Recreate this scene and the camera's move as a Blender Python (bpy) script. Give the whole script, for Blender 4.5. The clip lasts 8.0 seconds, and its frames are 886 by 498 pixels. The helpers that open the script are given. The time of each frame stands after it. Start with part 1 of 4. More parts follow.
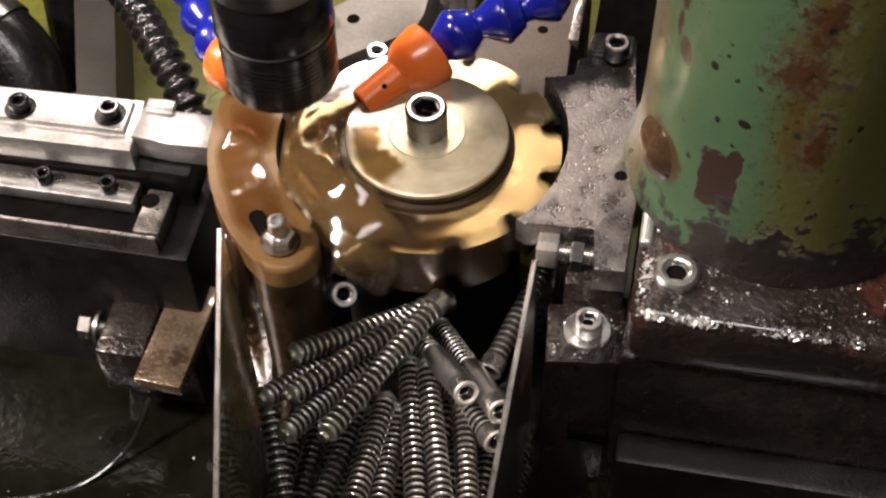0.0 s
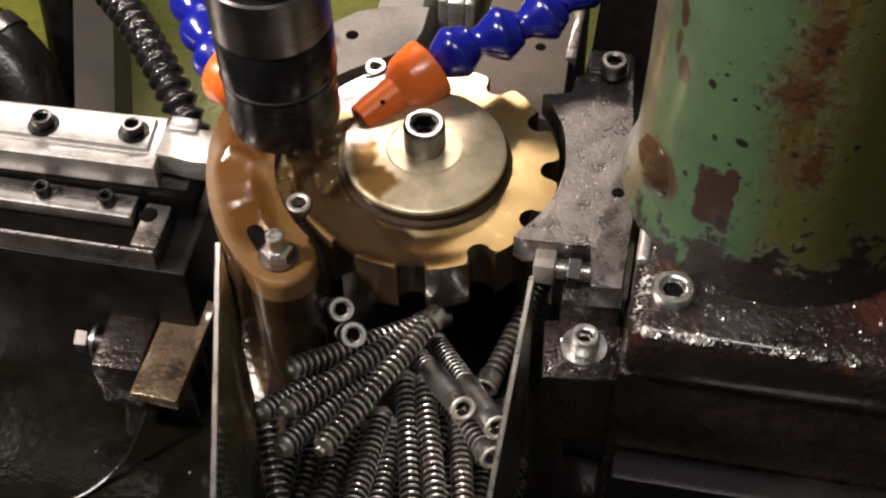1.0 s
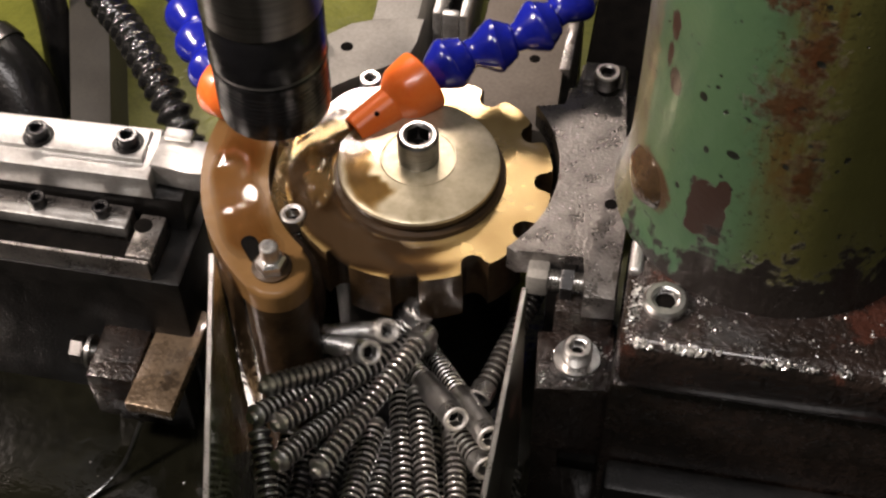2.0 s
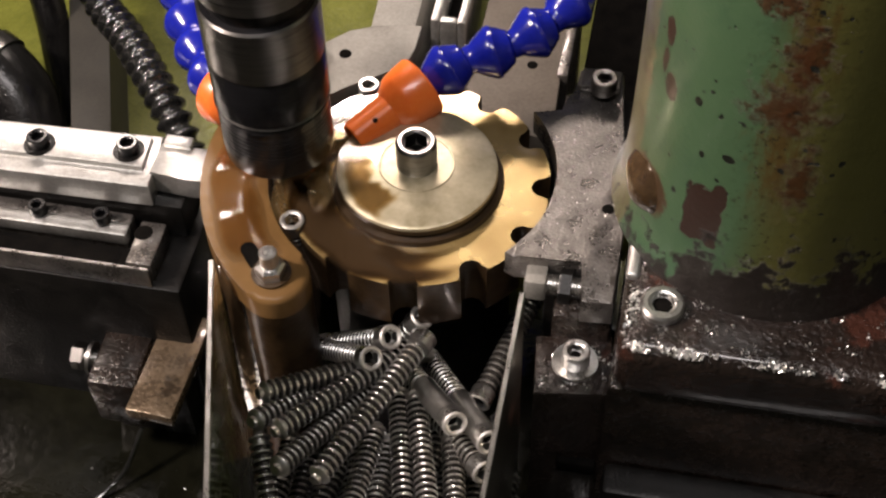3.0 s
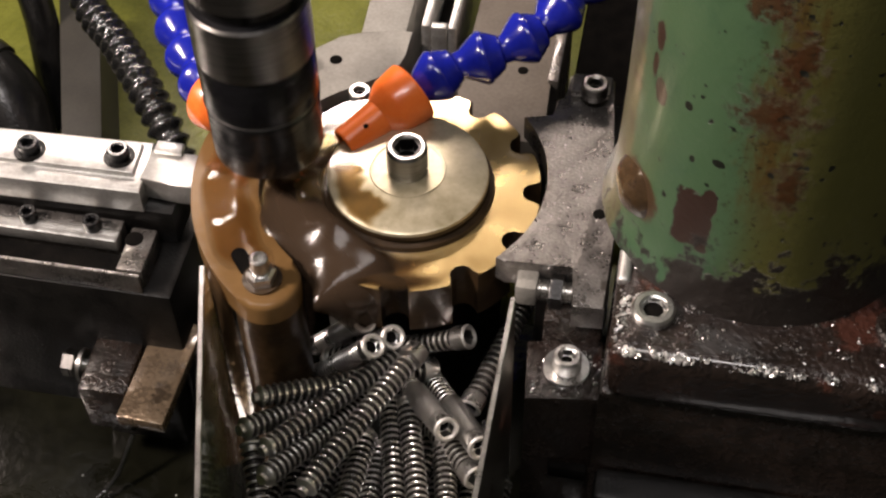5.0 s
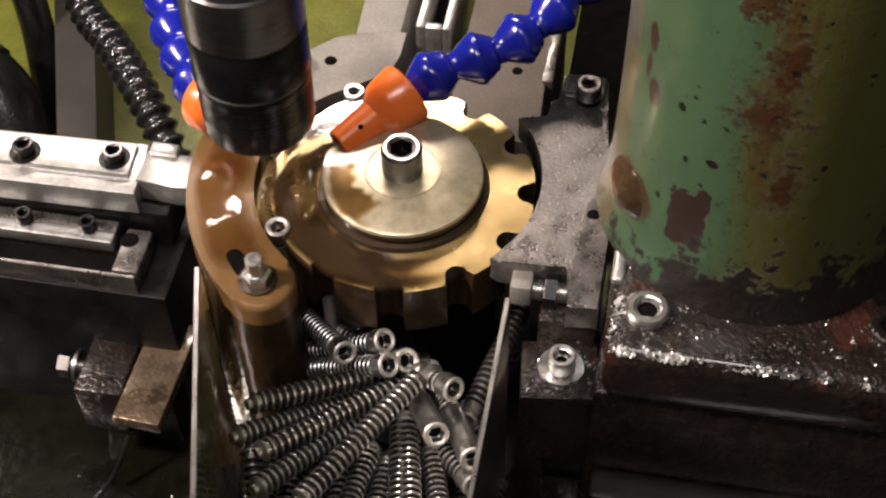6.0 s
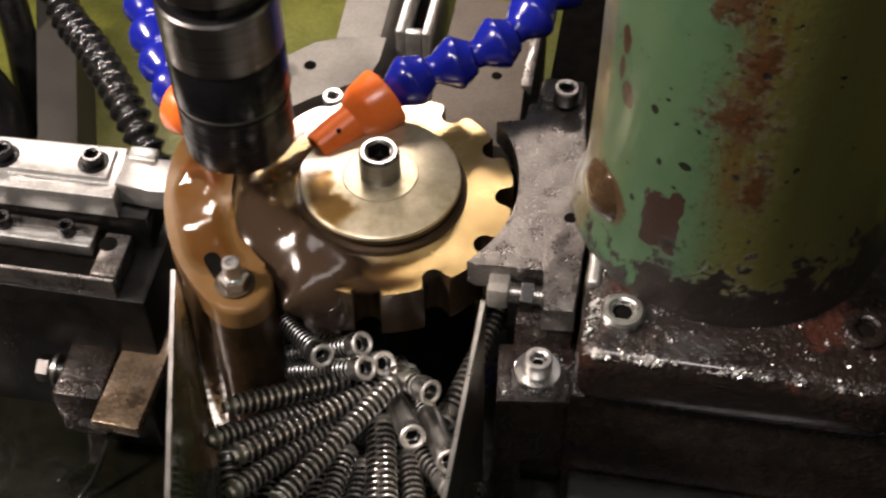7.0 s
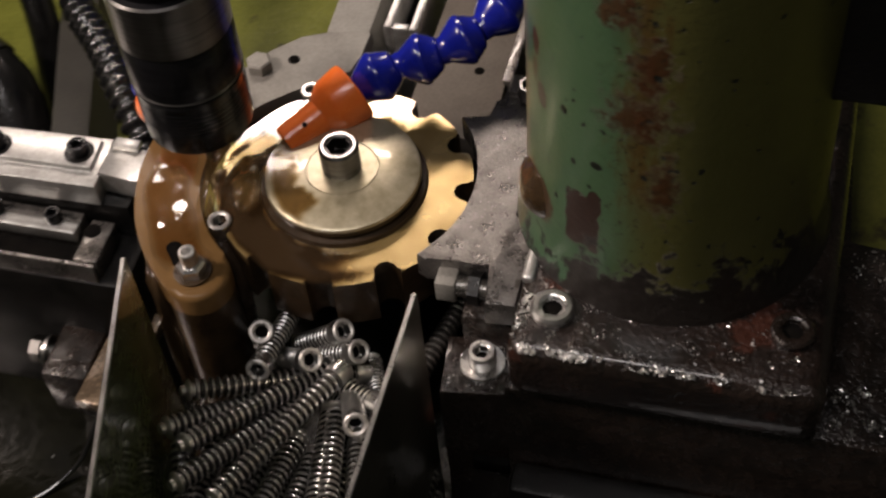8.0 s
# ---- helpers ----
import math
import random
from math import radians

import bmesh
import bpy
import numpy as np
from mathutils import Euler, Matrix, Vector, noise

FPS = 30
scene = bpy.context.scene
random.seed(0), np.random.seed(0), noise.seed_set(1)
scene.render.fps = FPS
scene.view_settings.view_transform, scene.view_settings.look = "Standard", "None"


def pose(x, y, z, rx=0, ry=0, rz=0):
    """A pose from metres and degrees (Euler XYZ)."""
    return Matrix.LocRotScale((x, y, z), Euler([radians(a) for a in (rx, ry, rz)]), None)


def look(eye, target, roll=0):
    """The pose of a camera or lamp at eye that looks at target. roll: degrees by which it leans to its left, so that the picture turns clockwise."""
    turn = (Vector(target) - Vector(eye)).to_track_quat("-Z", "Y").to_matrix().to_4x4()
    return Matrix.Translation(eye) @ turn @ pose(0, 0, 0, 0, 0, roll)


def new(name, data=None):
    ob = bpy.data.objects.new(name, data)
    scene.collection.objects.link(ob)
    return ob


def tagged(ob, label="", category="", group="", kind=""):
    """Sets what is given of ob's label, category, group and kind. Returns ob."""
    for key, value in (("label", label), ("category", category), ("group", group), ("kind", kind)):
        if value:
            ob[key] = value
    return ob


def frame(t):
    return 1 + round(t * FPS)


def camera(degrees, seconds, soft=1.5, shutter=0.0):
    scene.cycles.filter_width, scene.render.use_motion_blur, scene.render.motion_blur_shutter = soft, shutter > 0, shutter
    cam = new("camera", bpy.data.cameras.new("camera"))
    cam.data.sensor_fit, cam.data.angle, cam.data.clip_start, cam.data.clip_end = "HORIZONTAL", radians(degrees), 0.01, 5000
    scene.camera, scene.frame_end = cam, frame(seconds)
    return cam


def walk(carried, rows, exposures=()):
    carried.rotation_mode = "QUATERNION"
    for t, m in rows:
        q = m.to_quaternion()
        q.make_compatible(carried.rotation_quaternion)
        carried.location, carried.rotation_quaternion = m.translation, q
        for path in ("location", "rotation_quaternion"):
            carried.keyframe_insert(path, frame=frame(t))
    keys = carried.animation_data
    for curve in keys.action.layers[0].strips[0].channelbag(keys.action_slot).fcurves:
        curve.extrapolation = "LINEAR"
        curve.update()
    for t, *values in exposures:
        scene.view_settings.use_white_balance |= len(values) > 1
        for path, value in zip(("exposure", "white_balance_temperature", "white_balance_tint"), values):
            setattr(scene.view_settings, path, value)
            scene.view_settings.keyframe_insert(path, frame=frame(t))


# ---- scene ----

# the camera and its way
cam = camera(33.82, 8.0, soft=2.3, shutter=0.9)
PATH = [
    (0.00, (0.0974, -0.4186, 0.4906), (0.0175, -0.0553, 0.0000), -2.06),
    (0.50, (0.0966, -0.4207, 0.4929), (0.0163, -0.0500, 0.0000), -1.75),
    (1.00, (0.0963, -0.4200, 0.4921), (0.0170, -0.0468, -0.0000), -1.38),
    (1.50, (0.0972, -0.4196, 0.4924), (0.0181, -0.0433, 0.0000), -1.18),
    (3.00, (0.1006, -0.4227, 0.4960), (0.0187, -0.0373, 0.0000), -1.59),
    (3.50, (0.0998, -0.4215, 0.4941), (0.0194, -0.0369, 0.0000), -1.48),
    (4.00, (0.1010, -0.4220, 0.4951), (0.0196, -0.0350, 0.0000), -1.57),
    (4.50, (0.1010, -0.4227, 0.4955), (0.0206, -0.0335, 0.0000), -1.43),
    (6.00, (0.1018, -0.4234, 0.4971), (0.0242, -0.0330, 0.0000), -1.29),
    (6.50, (0.1022, -0.4253, 0.4987), (0.0253, -0.0320, -0.0000), -1.21),
    (7.00, (0.1085, -0.4254, 0.4965), (0.0336, -0.0295, -0.0000), -0.88),
    (7.20, (0.1083, -0.4303, 0.4942), (0.0500, -0.0284, 0.0000), 0.82),
    (7.50, (0.1328, -0.4185, 0.4981), (0.0553, -0.0269, -0.0000), -1.82),
    (7.70, (0.1512, -0.4193, 0.4951), (0.0546, -0.0245, 0.0000), -3.01),
    (8.00, (0.1883, -0.4138, 0.5058), (0.0546, -0.0296, 0.0000), -6.47),
]
walk(cam, [(t, look(eye, target, roll)) for t, eye, target, roll in PATH], [(0.0, 0.36), (0.8, 0.11), (7.0, 0.16), (7.5, -0.05), (7.7, -0.33), (8.0, -0.65)])

# world and lamps: a work lamp up behind the machine, an added fill overhead
world = bpy.data.worlds.new("workshop_air")
scene.world = world
world.use_nodes = True
world.node_tree.nodes["Background"].inputs["Color"].default_value = (0.95, 0.95, 1.0, 1)
world.node_tree.nodes["Background"].inputs["Strength"].default_value = 0.085


def area_lamp(name, eye, target, size, watts, colour):
    data = bpy.data.lights.new(name, "AREA")
    data.shape, data.energy, data.color = "RECTANGLE", watts, colour
    data.size, data.size_y = size
    ob = new(name, data)
    ob.matrix_world = look(eye, target)
    return ob


area_lamp("work_lamp", (-0.30, 0.68, 0.69), (-0.03, 0.0, 0.0), (0.56, 0.05), 6.3, (1.0, 0.84, 0.75))
area_lamp("machine_lamp", (-0.78, -0.30, 0.80), (0.05, -0.05, 0.0), (0.14, 0.14), 17.0, (1.0, 0.83, 0.74))
# unseen fill, added to lift the dark front and right side
area_lamp("overhead_fill", (-0.12, -0.75, 2.0), (0.0, 0.0, 0.0), (1.0, 0.25), 16.0, (1.0, 0.92, 0.90))


# ---------------------------------------------------------------- materials
def nodes_of(name):
    m = bpy.data.materials.new(name)
    m.use_nodes = True
    return m, m.node_tree, m.node_tree.nodes["Principled BSDF"]


def grained(name, dark, light, rough=0.4, metal=0.0, size=0.01, fine=0.0015, relief=0.15, coat=0.0, rough_span=0.2, spots=None, spot_share=0.5, stretch=(1, 1, 1)):
    """A surface with two scales of variation; size and fine in metres; spots: colour of worn or dirty patches."""
    m, tree, bsdf = nodes_of(name)
    add, link = tree.nodes.new, tree.links.new
    geo = add("ShaderNodeTexCoord")
    mapping = add("ShaderNodeMapping")
    mapping.inputs["Scale"].default_value = stretch
    link(geo.outputs["Object"], mapping.inputs["Vector"])
    coarse, small = add("ShaderNodeTexNoise"), add("ShaderNodeTexNoise")
    for n, s, d in ((coarse, size, 5), (small, fine, 3)):
        n.inputs["Scale"].default_value = 1 / s
        n.inputs["Detail"].default_value = d
        link(mapping.outputs["Vector"], n.inputs["Vector"])
    mix = add("ShaderNodeMix")
    mix.data_type = "RGBA"
    mix.inputs["A"].default_value, mix.inputs["B"].default_value = (*dark, 1), (*light, 1)
    blend = add("ShaderNodeMath")
    blend.operation = "MULTIPLY_ADD"
    blend.inputs[1].default_value, blend.inputs[2].default_value = 0.45, 0.0
    link(small.outputs["Fac"], blend.inputs[0])
    total = add("ShaderNodeMath")
    total.operation = "MULTIPLY_ADD"
    total.inputs[1].default_value = 0.7
    link(coarse.outputs["Fac"], total.inputs[0])
    link(blend.outputs[0], total.inputs[2])
    ramp = add("ShaderNodeValToRGB")
    ramp.color_ramp.elements[0].position, ramp.color_ramp.elements[1].position = 0.38, 0.78
    link(total.outputs[0], ramp.inputs["Fac"])
    link(ramp.outputs["Color"], mix.inputs["Factor"])
    colour = mix.outputs["Result"]
    if spots:
        patch = add("ShaderNodeTexNoise")
        patch.inputs["Scale"].default_value, patch.inputs["Detail"].default_value = 0.55 / size, 8
        patch.inputs["Roughness"].default_value = 0.62
        link(mapping.outputs["Vector"], patch.inputs["Vector"])
        edge = add("ShaderNodeValToRGB")
        edge.color_ramp.elements[0].position = spot_share
        edge.color_ramp.elements[1].position = spot_share + 0.05
        link(patch.outputs["Fac"], edge.inputs["Fac"])
        over = add("ShaderNodeMix")
        over.data_type = "RGBA"
        over.inputs["B"].default_value = (*spots, 1)
        link(edge.outputs["Color"], over.inputs["Factor"])
        link(colour, over.inputs["A"])
        colour = over.outputs["Result"]
    link(colour, bsdf.inputs["Base Color"])
    span = add("ShaderNodeMapRange")
    span.inputs["To Min"].default_value, span.inputs["To Max"].default_value = max(rough - rough_span / 2, 0.03), min(rough + rough_span / 2, 1)
    link(total.outputs[0], span.inputs["Value"])
    link(span.outputs[0], bsdf.inputs["Roughness"])
    bump = add("ShaderNodeBump")
    bump.inputs["Strength"].default_value, bump.inputs["Distance"].default_value = relief, fine
    link(total.outputs[0], bump.inputs["Height"])
    link(bump.outputs["Normal"], bsdf.inputs["Normal"])
    bsdf.inputs["Metallic"].default_value = metal
    bsdf.inputs["Coat Weight"].default_value, bsdf.inputs["Coat Roughness"].default_value = coat, 0.06
    return m


BRASS = grained("oily_brass", (0.38, 0.26, 0.10), (0.58, 0.43, 0.19), 0.24, 0.6, 0.025, 0.012, 0.004, 1.0)
CAP_STEEL = grained("oily_ground_steel", (0.38, 0.33, 0.21), (0.66, 0.59, 0.43), 0.30, 0.5, 0.018, 0.004, 0.05, 1.0)
SHOE_BRONZE = grained("oil_covered_bronze", (0.120, 0.066, 0.023), (0.20, 0.114, 0.044), 0.30, 0.0, 0.04, 0.014, 0.10, 0.0, 0.06)
SHOE_BRONZE.node_tree.nodes["Principled BSDF"].inputs["Specular IOR Level"].default_value = 0.25
OIL_SHADE_BROWN = grained("brown_oil_and_shade", (0.020, 0.012, 0.006), (0.055, 0.033, 0.015), 0.32, 0.1, 0.02, 0.006, 0.2, 0.25, 0.15)
STEEL = grained("bright_steel", (0.45, 0.44, 0.42), (0.75, 0.74, 0.72), 0.28, 1.0, 0.01, 0.0008, 0.12, 0.3)
SCREW_STEEL = grained("oily_screw_steel", (0.58, 0.57, 0.56), (0.88, 0.87, 0.85), 0.27, 1.0, 0.02, 0.004, 0.03, 0.3)
HEAD_FACE = grained("turned_head_face", (0.48, 0.46, 0.44), (0.74, 0.72, 0.69), 0.45, 0.8, 0.004, 0.0008, 0.15, 0.0)
GROOVE_SHADE = grained("painted_thread_shade", (0.035, 0.031, 0.027), (0.085, 0.078, 0.070), 0.22, 0.6, 0.01, 0.002, 0.1, 0.5)
SLIDE_STEEL = grained("wet_scraped_steel", (0.45, 0.44, 0.42), (0.72, 0.72, 0.70), 0.38, 0.9, 0.012, 0.0018, 0.22, 0.6, 0.3)
PLATE_STEEL = grained("oily_plate_steel", (0.100, 0.092, 0.086), (0.26, 0.244, 0.228), 0.28, 0.75, 0.010, 0.0014, 0.6, 0.8, 0.35, (0.085, 0.077, 0.066), 0.57)
GREY_STEEL = grained("dull_grey_steel", (0.21, 0.20, 0.18), (0.34, 0.33, 0.30), 0.6, 0.3, 0.02, 0.0016, 0.35, 0.0)
BLACK_STEEL = grained("oil_black_steel", (0.003, 0.003, 0.003), (0.011, 0.010, 0.009), 0.36, 0.0, 0.012, 0.0015, 0.3, 0.0, 0.25)
BLACK_STEEL.node_tree.nodes["Principled BSDF"].inputs["Specular IOR Level"].default_value = 0.35
DEEP_OIL = grained("black_sump_oil", (0.003, 0.003, 0.002), (0.010, 0.010, 0.006), 0.12, 0.0, 0.05, 0.008, 0.12, 0.0, 0.08, (0.008, 0.010, 0.003), 0.62)
DARK_CAST = grained("greasy_cast_iron", (0.006, 0.005, 0.004), (0.028, 0.019, 0.015), 0.24, 0.2, 0.012, 0.0022, 0.9, 0.6, 0.3)
FLANGE_CAST = grained("rust_spotted_greasy_iron", (0.006, 0.005, 0.0045), (0.030, 0.020, 0.016), 0.22, 0.2, 0.022, 0.0026, 1.0, 0.7, 0.3, (0.066, 0.026, 0.018), 0.58)
BLACK_OXIDE = grained("black_oxide_steel", (0.004, 0.004, 0.005), (0.012, 0.012, 0.014), 0.26, 0.3, 0.015, 0.0008, 0.1, 0.3)
SPINDLE_STEEL = grained("turned_steel", (0.16, 0.155, 0.15), (0.26, 0.25, 0.24), 0.28, 1.0, 0.02, 0.0006, 0.1, 0.2, 0.1, None, 0.5, (1, 1, 12))
DULL_BROWN = grained("dull_brown_grey_steel", (0.085, 0.070, 0.055), (0.15, 0.128, 0.104), 0.62, 0.1, 0.02, 0.002, 0.2, 0.0)
STRAP_STEEL = grained("dull_dark_strap", (0.014, 0.013, 0.010), (0.034, 0.031, 0.024), 0.6, 0.0, 0.02, 0.002, 0.2, 0.0)
BROWN_BAR = grained("wet_brown_steel", (0.075, 0.052, 0.032), (0.21, 0.155, 0.10), 0.26, 0.5, 0.014, 0.0022, 0.35, 0.6, 0.3, (0.05, 0.035, 0.022), 0.58)
RUBBER = grained("black_rubber", (0.006, 0.006, 0.006), (0.018, 0.018, 0.018), 0.12, 0.0, 0.02, 0.003, 0.5, 1.0)
HOSE_BLACK = grained("oily_black_hose", (0.003, 0.003, 0.003), (0.010, 0.010, 0.010), 0.2, 0.0, 0.02, 0.002, 0.4, 0.1)
BLUE = grained("blue_plastic", (0.007, 0.012, 0.26), (0.012, 0.020, 0.38), 0.2, 0.0, 0.02, 0.002, 0.08, 0.6)
ORANGE = grained("orange_plastic", (0.95, 0.17, 0.025), (1.0, 0.24, 0.045), 0.3, 0.0, 0.02, 0.002, 0.08, 0.4)
OLIVE_PAINT = grained("oily_olive_paint", (0.085, 0.095, 0.014), (0.17, 0.18, 0.030), 0.3, 0.0, 0.035, 0.003, 0.3, 0.5, 0.2, (0.035, 0.030, 0.010), 0.60)
GUARD_GREEN = grained("oily_green_sheet", (0.040, 0.060, 0.012), (0.11, 0.14, 0.035), 0.25, 0.1, 0.03, 0.004, 0.3, 0.8, 0.2)
GUARD = grained("wet_sheet_steel", (0.16, 0.155, 0.12), (0.33, 0.32, 0.26), 0.3, 0.8, 0.03, 0.002, 0.25, 0.6, 0.3)
CONCRETE = grained("oily_concrete", (0.10, 0.10, 0.095), (0.20, 0.19, 0.18), 0.7, 0.0, 0.2, 0.01, 0.3)
WALL_PAINT = grained("dark_wall_paint", (0.07, 0.075, 0.06), (0.11, 0.115, 0.095), 0.7, 0.0, 0.3, 0.01, 0.1)
# flat black without gloss: the shade inside holes and slots as colour
HOLE_SHADE = grained("hole_shade_black", (0.004, 0.004, 0.004), (0.010, 0.009, 0.008), 0.95, 0.0, 0.01, 0.0015, 0.15, 0.0, 0.05)
HOLE_SHADE.node_tree.nodes["Principled BSDF"].inputs["Specular IOR Level"].default_value = 0.0


def column_paint():
    """Sage green machine paint: a rusty oil run down the front, chipped patches low on the casting."""
    m, tree, bsdf = nodes_of("chipped_green_paint")
    add, link = tree.nodes.new, tree.links.new
    coords, split = add("ShaderNodeTexCoord"), add("ShaderNodeSeparateXYZ")
    link(coords.outputs["Object"], split.inputs[0])

    def noise_of(scale, detail=6, rough=0.6):
        n = add("ShaderNodeTexNoise")
        n.inputs["Scale"].default_value, n.inputs["Detail"].default_value, n.inputs["Roughness"].default_value = scale, detail, rough
        link(coords.outputs["Object"], n.inputs["Vector"])
        return n.outputs["Fac"]

    def calc(kind, x, y, z=None):
        n = add("ShaderNodeMath")
        n.operation = kind
        for s, v in zip(n.inputs, (x, y, z)):
            if v is None:
                continue
            if isinstance(v, (int, float)):
                s.default_value = v
            else:
                link(v, s)
        return n.outputs[0]

    def step(v, lo, hi):
        n = add("ShaderNodeMapRange")
        n.interpolation_type = "SMOOTHSTEP"
        n.inputs["From Min"].default_value, n.inputs["From Max"].default_value = lo, hi
        link(v, n.inputs["Value"])
        return n.outputs[0]

    def over(under, rgb, mask):
        n = add("ShaderNodeMix")
        n.data_type = "RGBA"
        link(mask, n.inputs["Factor"])
        link(under, n.inputs["A"])
        if isinstance(rgb, tuple):
            n.inputs["B"].default_value = (*rgb, 1)
        else:
            link(rgb, n.inputs["B"])
        return n.outputs["Result"]

    x, y, z = split.outputs["X"], split.outputs["Y"], split.outputs["Z"]
    # way round the shaft in metres, from its front left
    round_way = calc("MULTIPLY", calc("ADD", calc("ARCTAN2", y, x), radians(110)), 0.060)
    broad, grain, tiny, ragged = noise_of(28), noise_of(110, 8, 0.7), noise_of(420, 4), noise_of(170, 9, 0.72)

    def blob(s0, z0, half, high, rag=0.9, soft=0.06, square=False):
        u = calc("MULTIPLY", calc("ADD", round_way, -s0), 1 / half)
        v = calc("MULTIPLY", calc("ADD", z, -z0), 1 / high)
        d = calc("SQRT", calc("ADD", calc("MULTIPLY", u, u), calc("MULTIPLY", v, v)), 0)
        if square:
            d = calc("MAXIMUM", calc("ABSOLUTE", u, 0), calc("ABSOLUTE", v, 0))
        e = calc("ADD", calc("SUBTRACT", 1.0, d), calc("MULTIPLY", calc("ADD", ragged, -0.5), rag))
        return step(e, 0.0, soft)

    def most(*masks):
        out = masks[0]
        for q in masks[1:]:
            out = calc("MAXIMUM", out, q)
        return out

    base = add("ShaderNodeRGB")
    base.outputs[0].default_value = (0.062, 0.119, 0.058, 1)
    colour = over(base.outputs[0], (0.046, 0.098, 0.050), step(broad, 0.42, 0.62))
    colour = over(colour, (0.080, 0.136, 0.066), calc("MULTIPLY", step(grain, 0.55, 0.75), 0.5))
    # olive oil film round to the far side
    side = calc("ADD", round_way, calc("MULTIPLY", broad, 0.020))
    colour = over(colour, (0.105, 0.094, 0.020), calc("MULTIPLY", step(side, 0.010, 0.034), 0.85))
    # rusty run in three thick places, thin streaks between
    streak = add("ShaderNodeTexNoise")
    stretch = add("ShaderNodeMapping")
    stretch.inputs["Scale"].default_value = (1, 1, 0.22)
    link(coords.outputs["Object"], stretch.inputs["Vector"])
    link(stretch.outputs["Vector"], streak.inputs["Vector"])
    fleck = noise_of(300, 6, 0.75)
    streak.inputs["Scale"].default_value, streak.inputs["Detail"].default_value, streak.inputs["Roughness"].default_value = 230, 7, 0.7
    off = calc("ABSOLUTE", calc("ADD", round_way, -0.014), 0)
    run = calc("ADD", calc("MULTIPLY", off, -26.0), calc("ADD", calc("MULTIPLY", streak.outputs["Fac"], 0.95), calc("MULTIPLY", grain, 0.55)))
    run = calc("MULTIPLY", step(run, 0.42, 0.78), step(z, 0.070, 0.112))
    colour = over(colour, (0.085, 0.046, 0.012), calc("MULTIPLY", run, 0.8))
    thick = most(blob(0.004, 0.188, 0.009, 0.010, 3.6, 0.5), blob(0.0165, 0.166, 0.009, 0.014, 4.0, 0.6), blob(0.0130, 0.141, 0.016, 0.013, 4.0, 0.7), blob(0.022, 0.108, 0.008, 0.018, 4.0, 0.8), blob(0.010, 0.235, 0.014, 0.030, 4.0, 0.6))
    colour = over(colour, (0.062, 0.021, 0.008), calc("MULTIPLY", thick, 0.85))
    flecks = calc("MULTIPLY", step(fleck, 0.56, 0.62), step(calc("MULTIPLY", off, -1.0), -0.022, -0.006))
    colour = over(colour, (0.020, 0.014, 0.006), calc("MULTIPLY", flecks, 0.85))
    # worn strip down the side towards the plate
    worn = step(calc("ADD", round_way, calc("MULTIPLY", ragged, 0.012)), -0.0405, -0.0425)
    worn_rgb = over(base.outputs[0], (0.105, 0.098, 0.048), step(broad, 0.2, 0.3))
    worn_rgb = over(worn_rgb, (0.075, 0.050, 0.030), step(grain, 0.50, 0.58))
    colour = over(colour, worn_rgb, calc("MULTIPLY", worn, 0.9))
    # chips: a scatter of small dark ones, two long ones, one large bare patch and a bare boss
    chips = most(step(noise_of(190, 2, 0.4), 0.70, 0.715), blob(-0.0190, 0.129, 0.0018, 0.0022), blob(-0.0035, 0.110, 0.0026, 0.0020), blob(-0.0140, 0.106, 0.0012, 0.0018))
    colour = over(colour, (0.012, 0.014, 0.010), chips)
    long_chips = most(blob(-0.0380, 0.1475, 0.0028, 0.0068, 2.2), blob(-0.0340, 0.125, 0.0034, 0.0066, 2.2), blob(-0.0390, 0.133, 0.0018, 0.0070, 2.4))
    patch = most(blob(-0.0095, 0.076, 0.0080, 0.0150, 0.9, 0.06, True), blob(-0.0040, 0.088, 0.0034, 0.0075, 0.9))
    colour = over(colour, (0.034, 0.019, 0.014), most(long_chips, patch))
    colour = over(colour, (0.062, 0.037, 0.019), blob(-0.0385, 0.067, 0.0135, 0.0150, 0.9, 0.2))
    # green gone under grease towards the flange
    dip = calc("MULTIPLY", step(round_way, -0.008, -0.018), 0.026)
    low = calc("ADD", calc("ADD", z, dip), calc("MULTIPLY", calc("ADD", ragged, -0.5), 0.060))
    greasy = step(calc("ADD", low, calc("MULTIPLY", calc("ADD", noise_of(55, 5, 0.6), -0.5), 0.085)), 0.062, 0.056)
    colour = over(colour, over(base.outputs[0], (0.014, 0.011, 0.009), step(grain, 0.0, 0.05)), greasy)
    link(colour, bsdf.inputs["Base Color"])
    link(calc("ADD", calc("MULTIPLY", most(thick, run), 0.16), 0.36), bsdf.inputs["Roughness"])
    link(calc("ADD", calc("MULTIPLY", most(thick, run), -0.35), 0.5), bsdf.inputs["Specular IOR Level"])
    bsdf.inputs["Coat Weight"].default_value, bsdf.inputs["Coat Roughness"].default_value = 0.15, 0.12
    bump = add("ShaderNodeBump")
    bump.inputs["Strength"].default_value, bump.inputs["Distance"].default_value = 0.7, 0.0012
    rough_zone = most(calc("MULTIPLY", thick, 1.0), calc("MULTIPLY", greasy, 1.0))
    height = calc("ADD", calc("MULTIPLY", most(patch, long_chips, chips), -0.6), calc("ADD", calc("MULTIPLY", grain, 0.35), calc("MULTIPLY", tiny, 0.15)))
    height = calc("ADD", height, calc("MULTIPLY", calc("MULTIPLY", ragged, rough_zone), 1.8))
    link(height, bump.inputs["Height"])
    link(bump.outputs["Normal"], bsdf.inputs["Normal"])
    return m


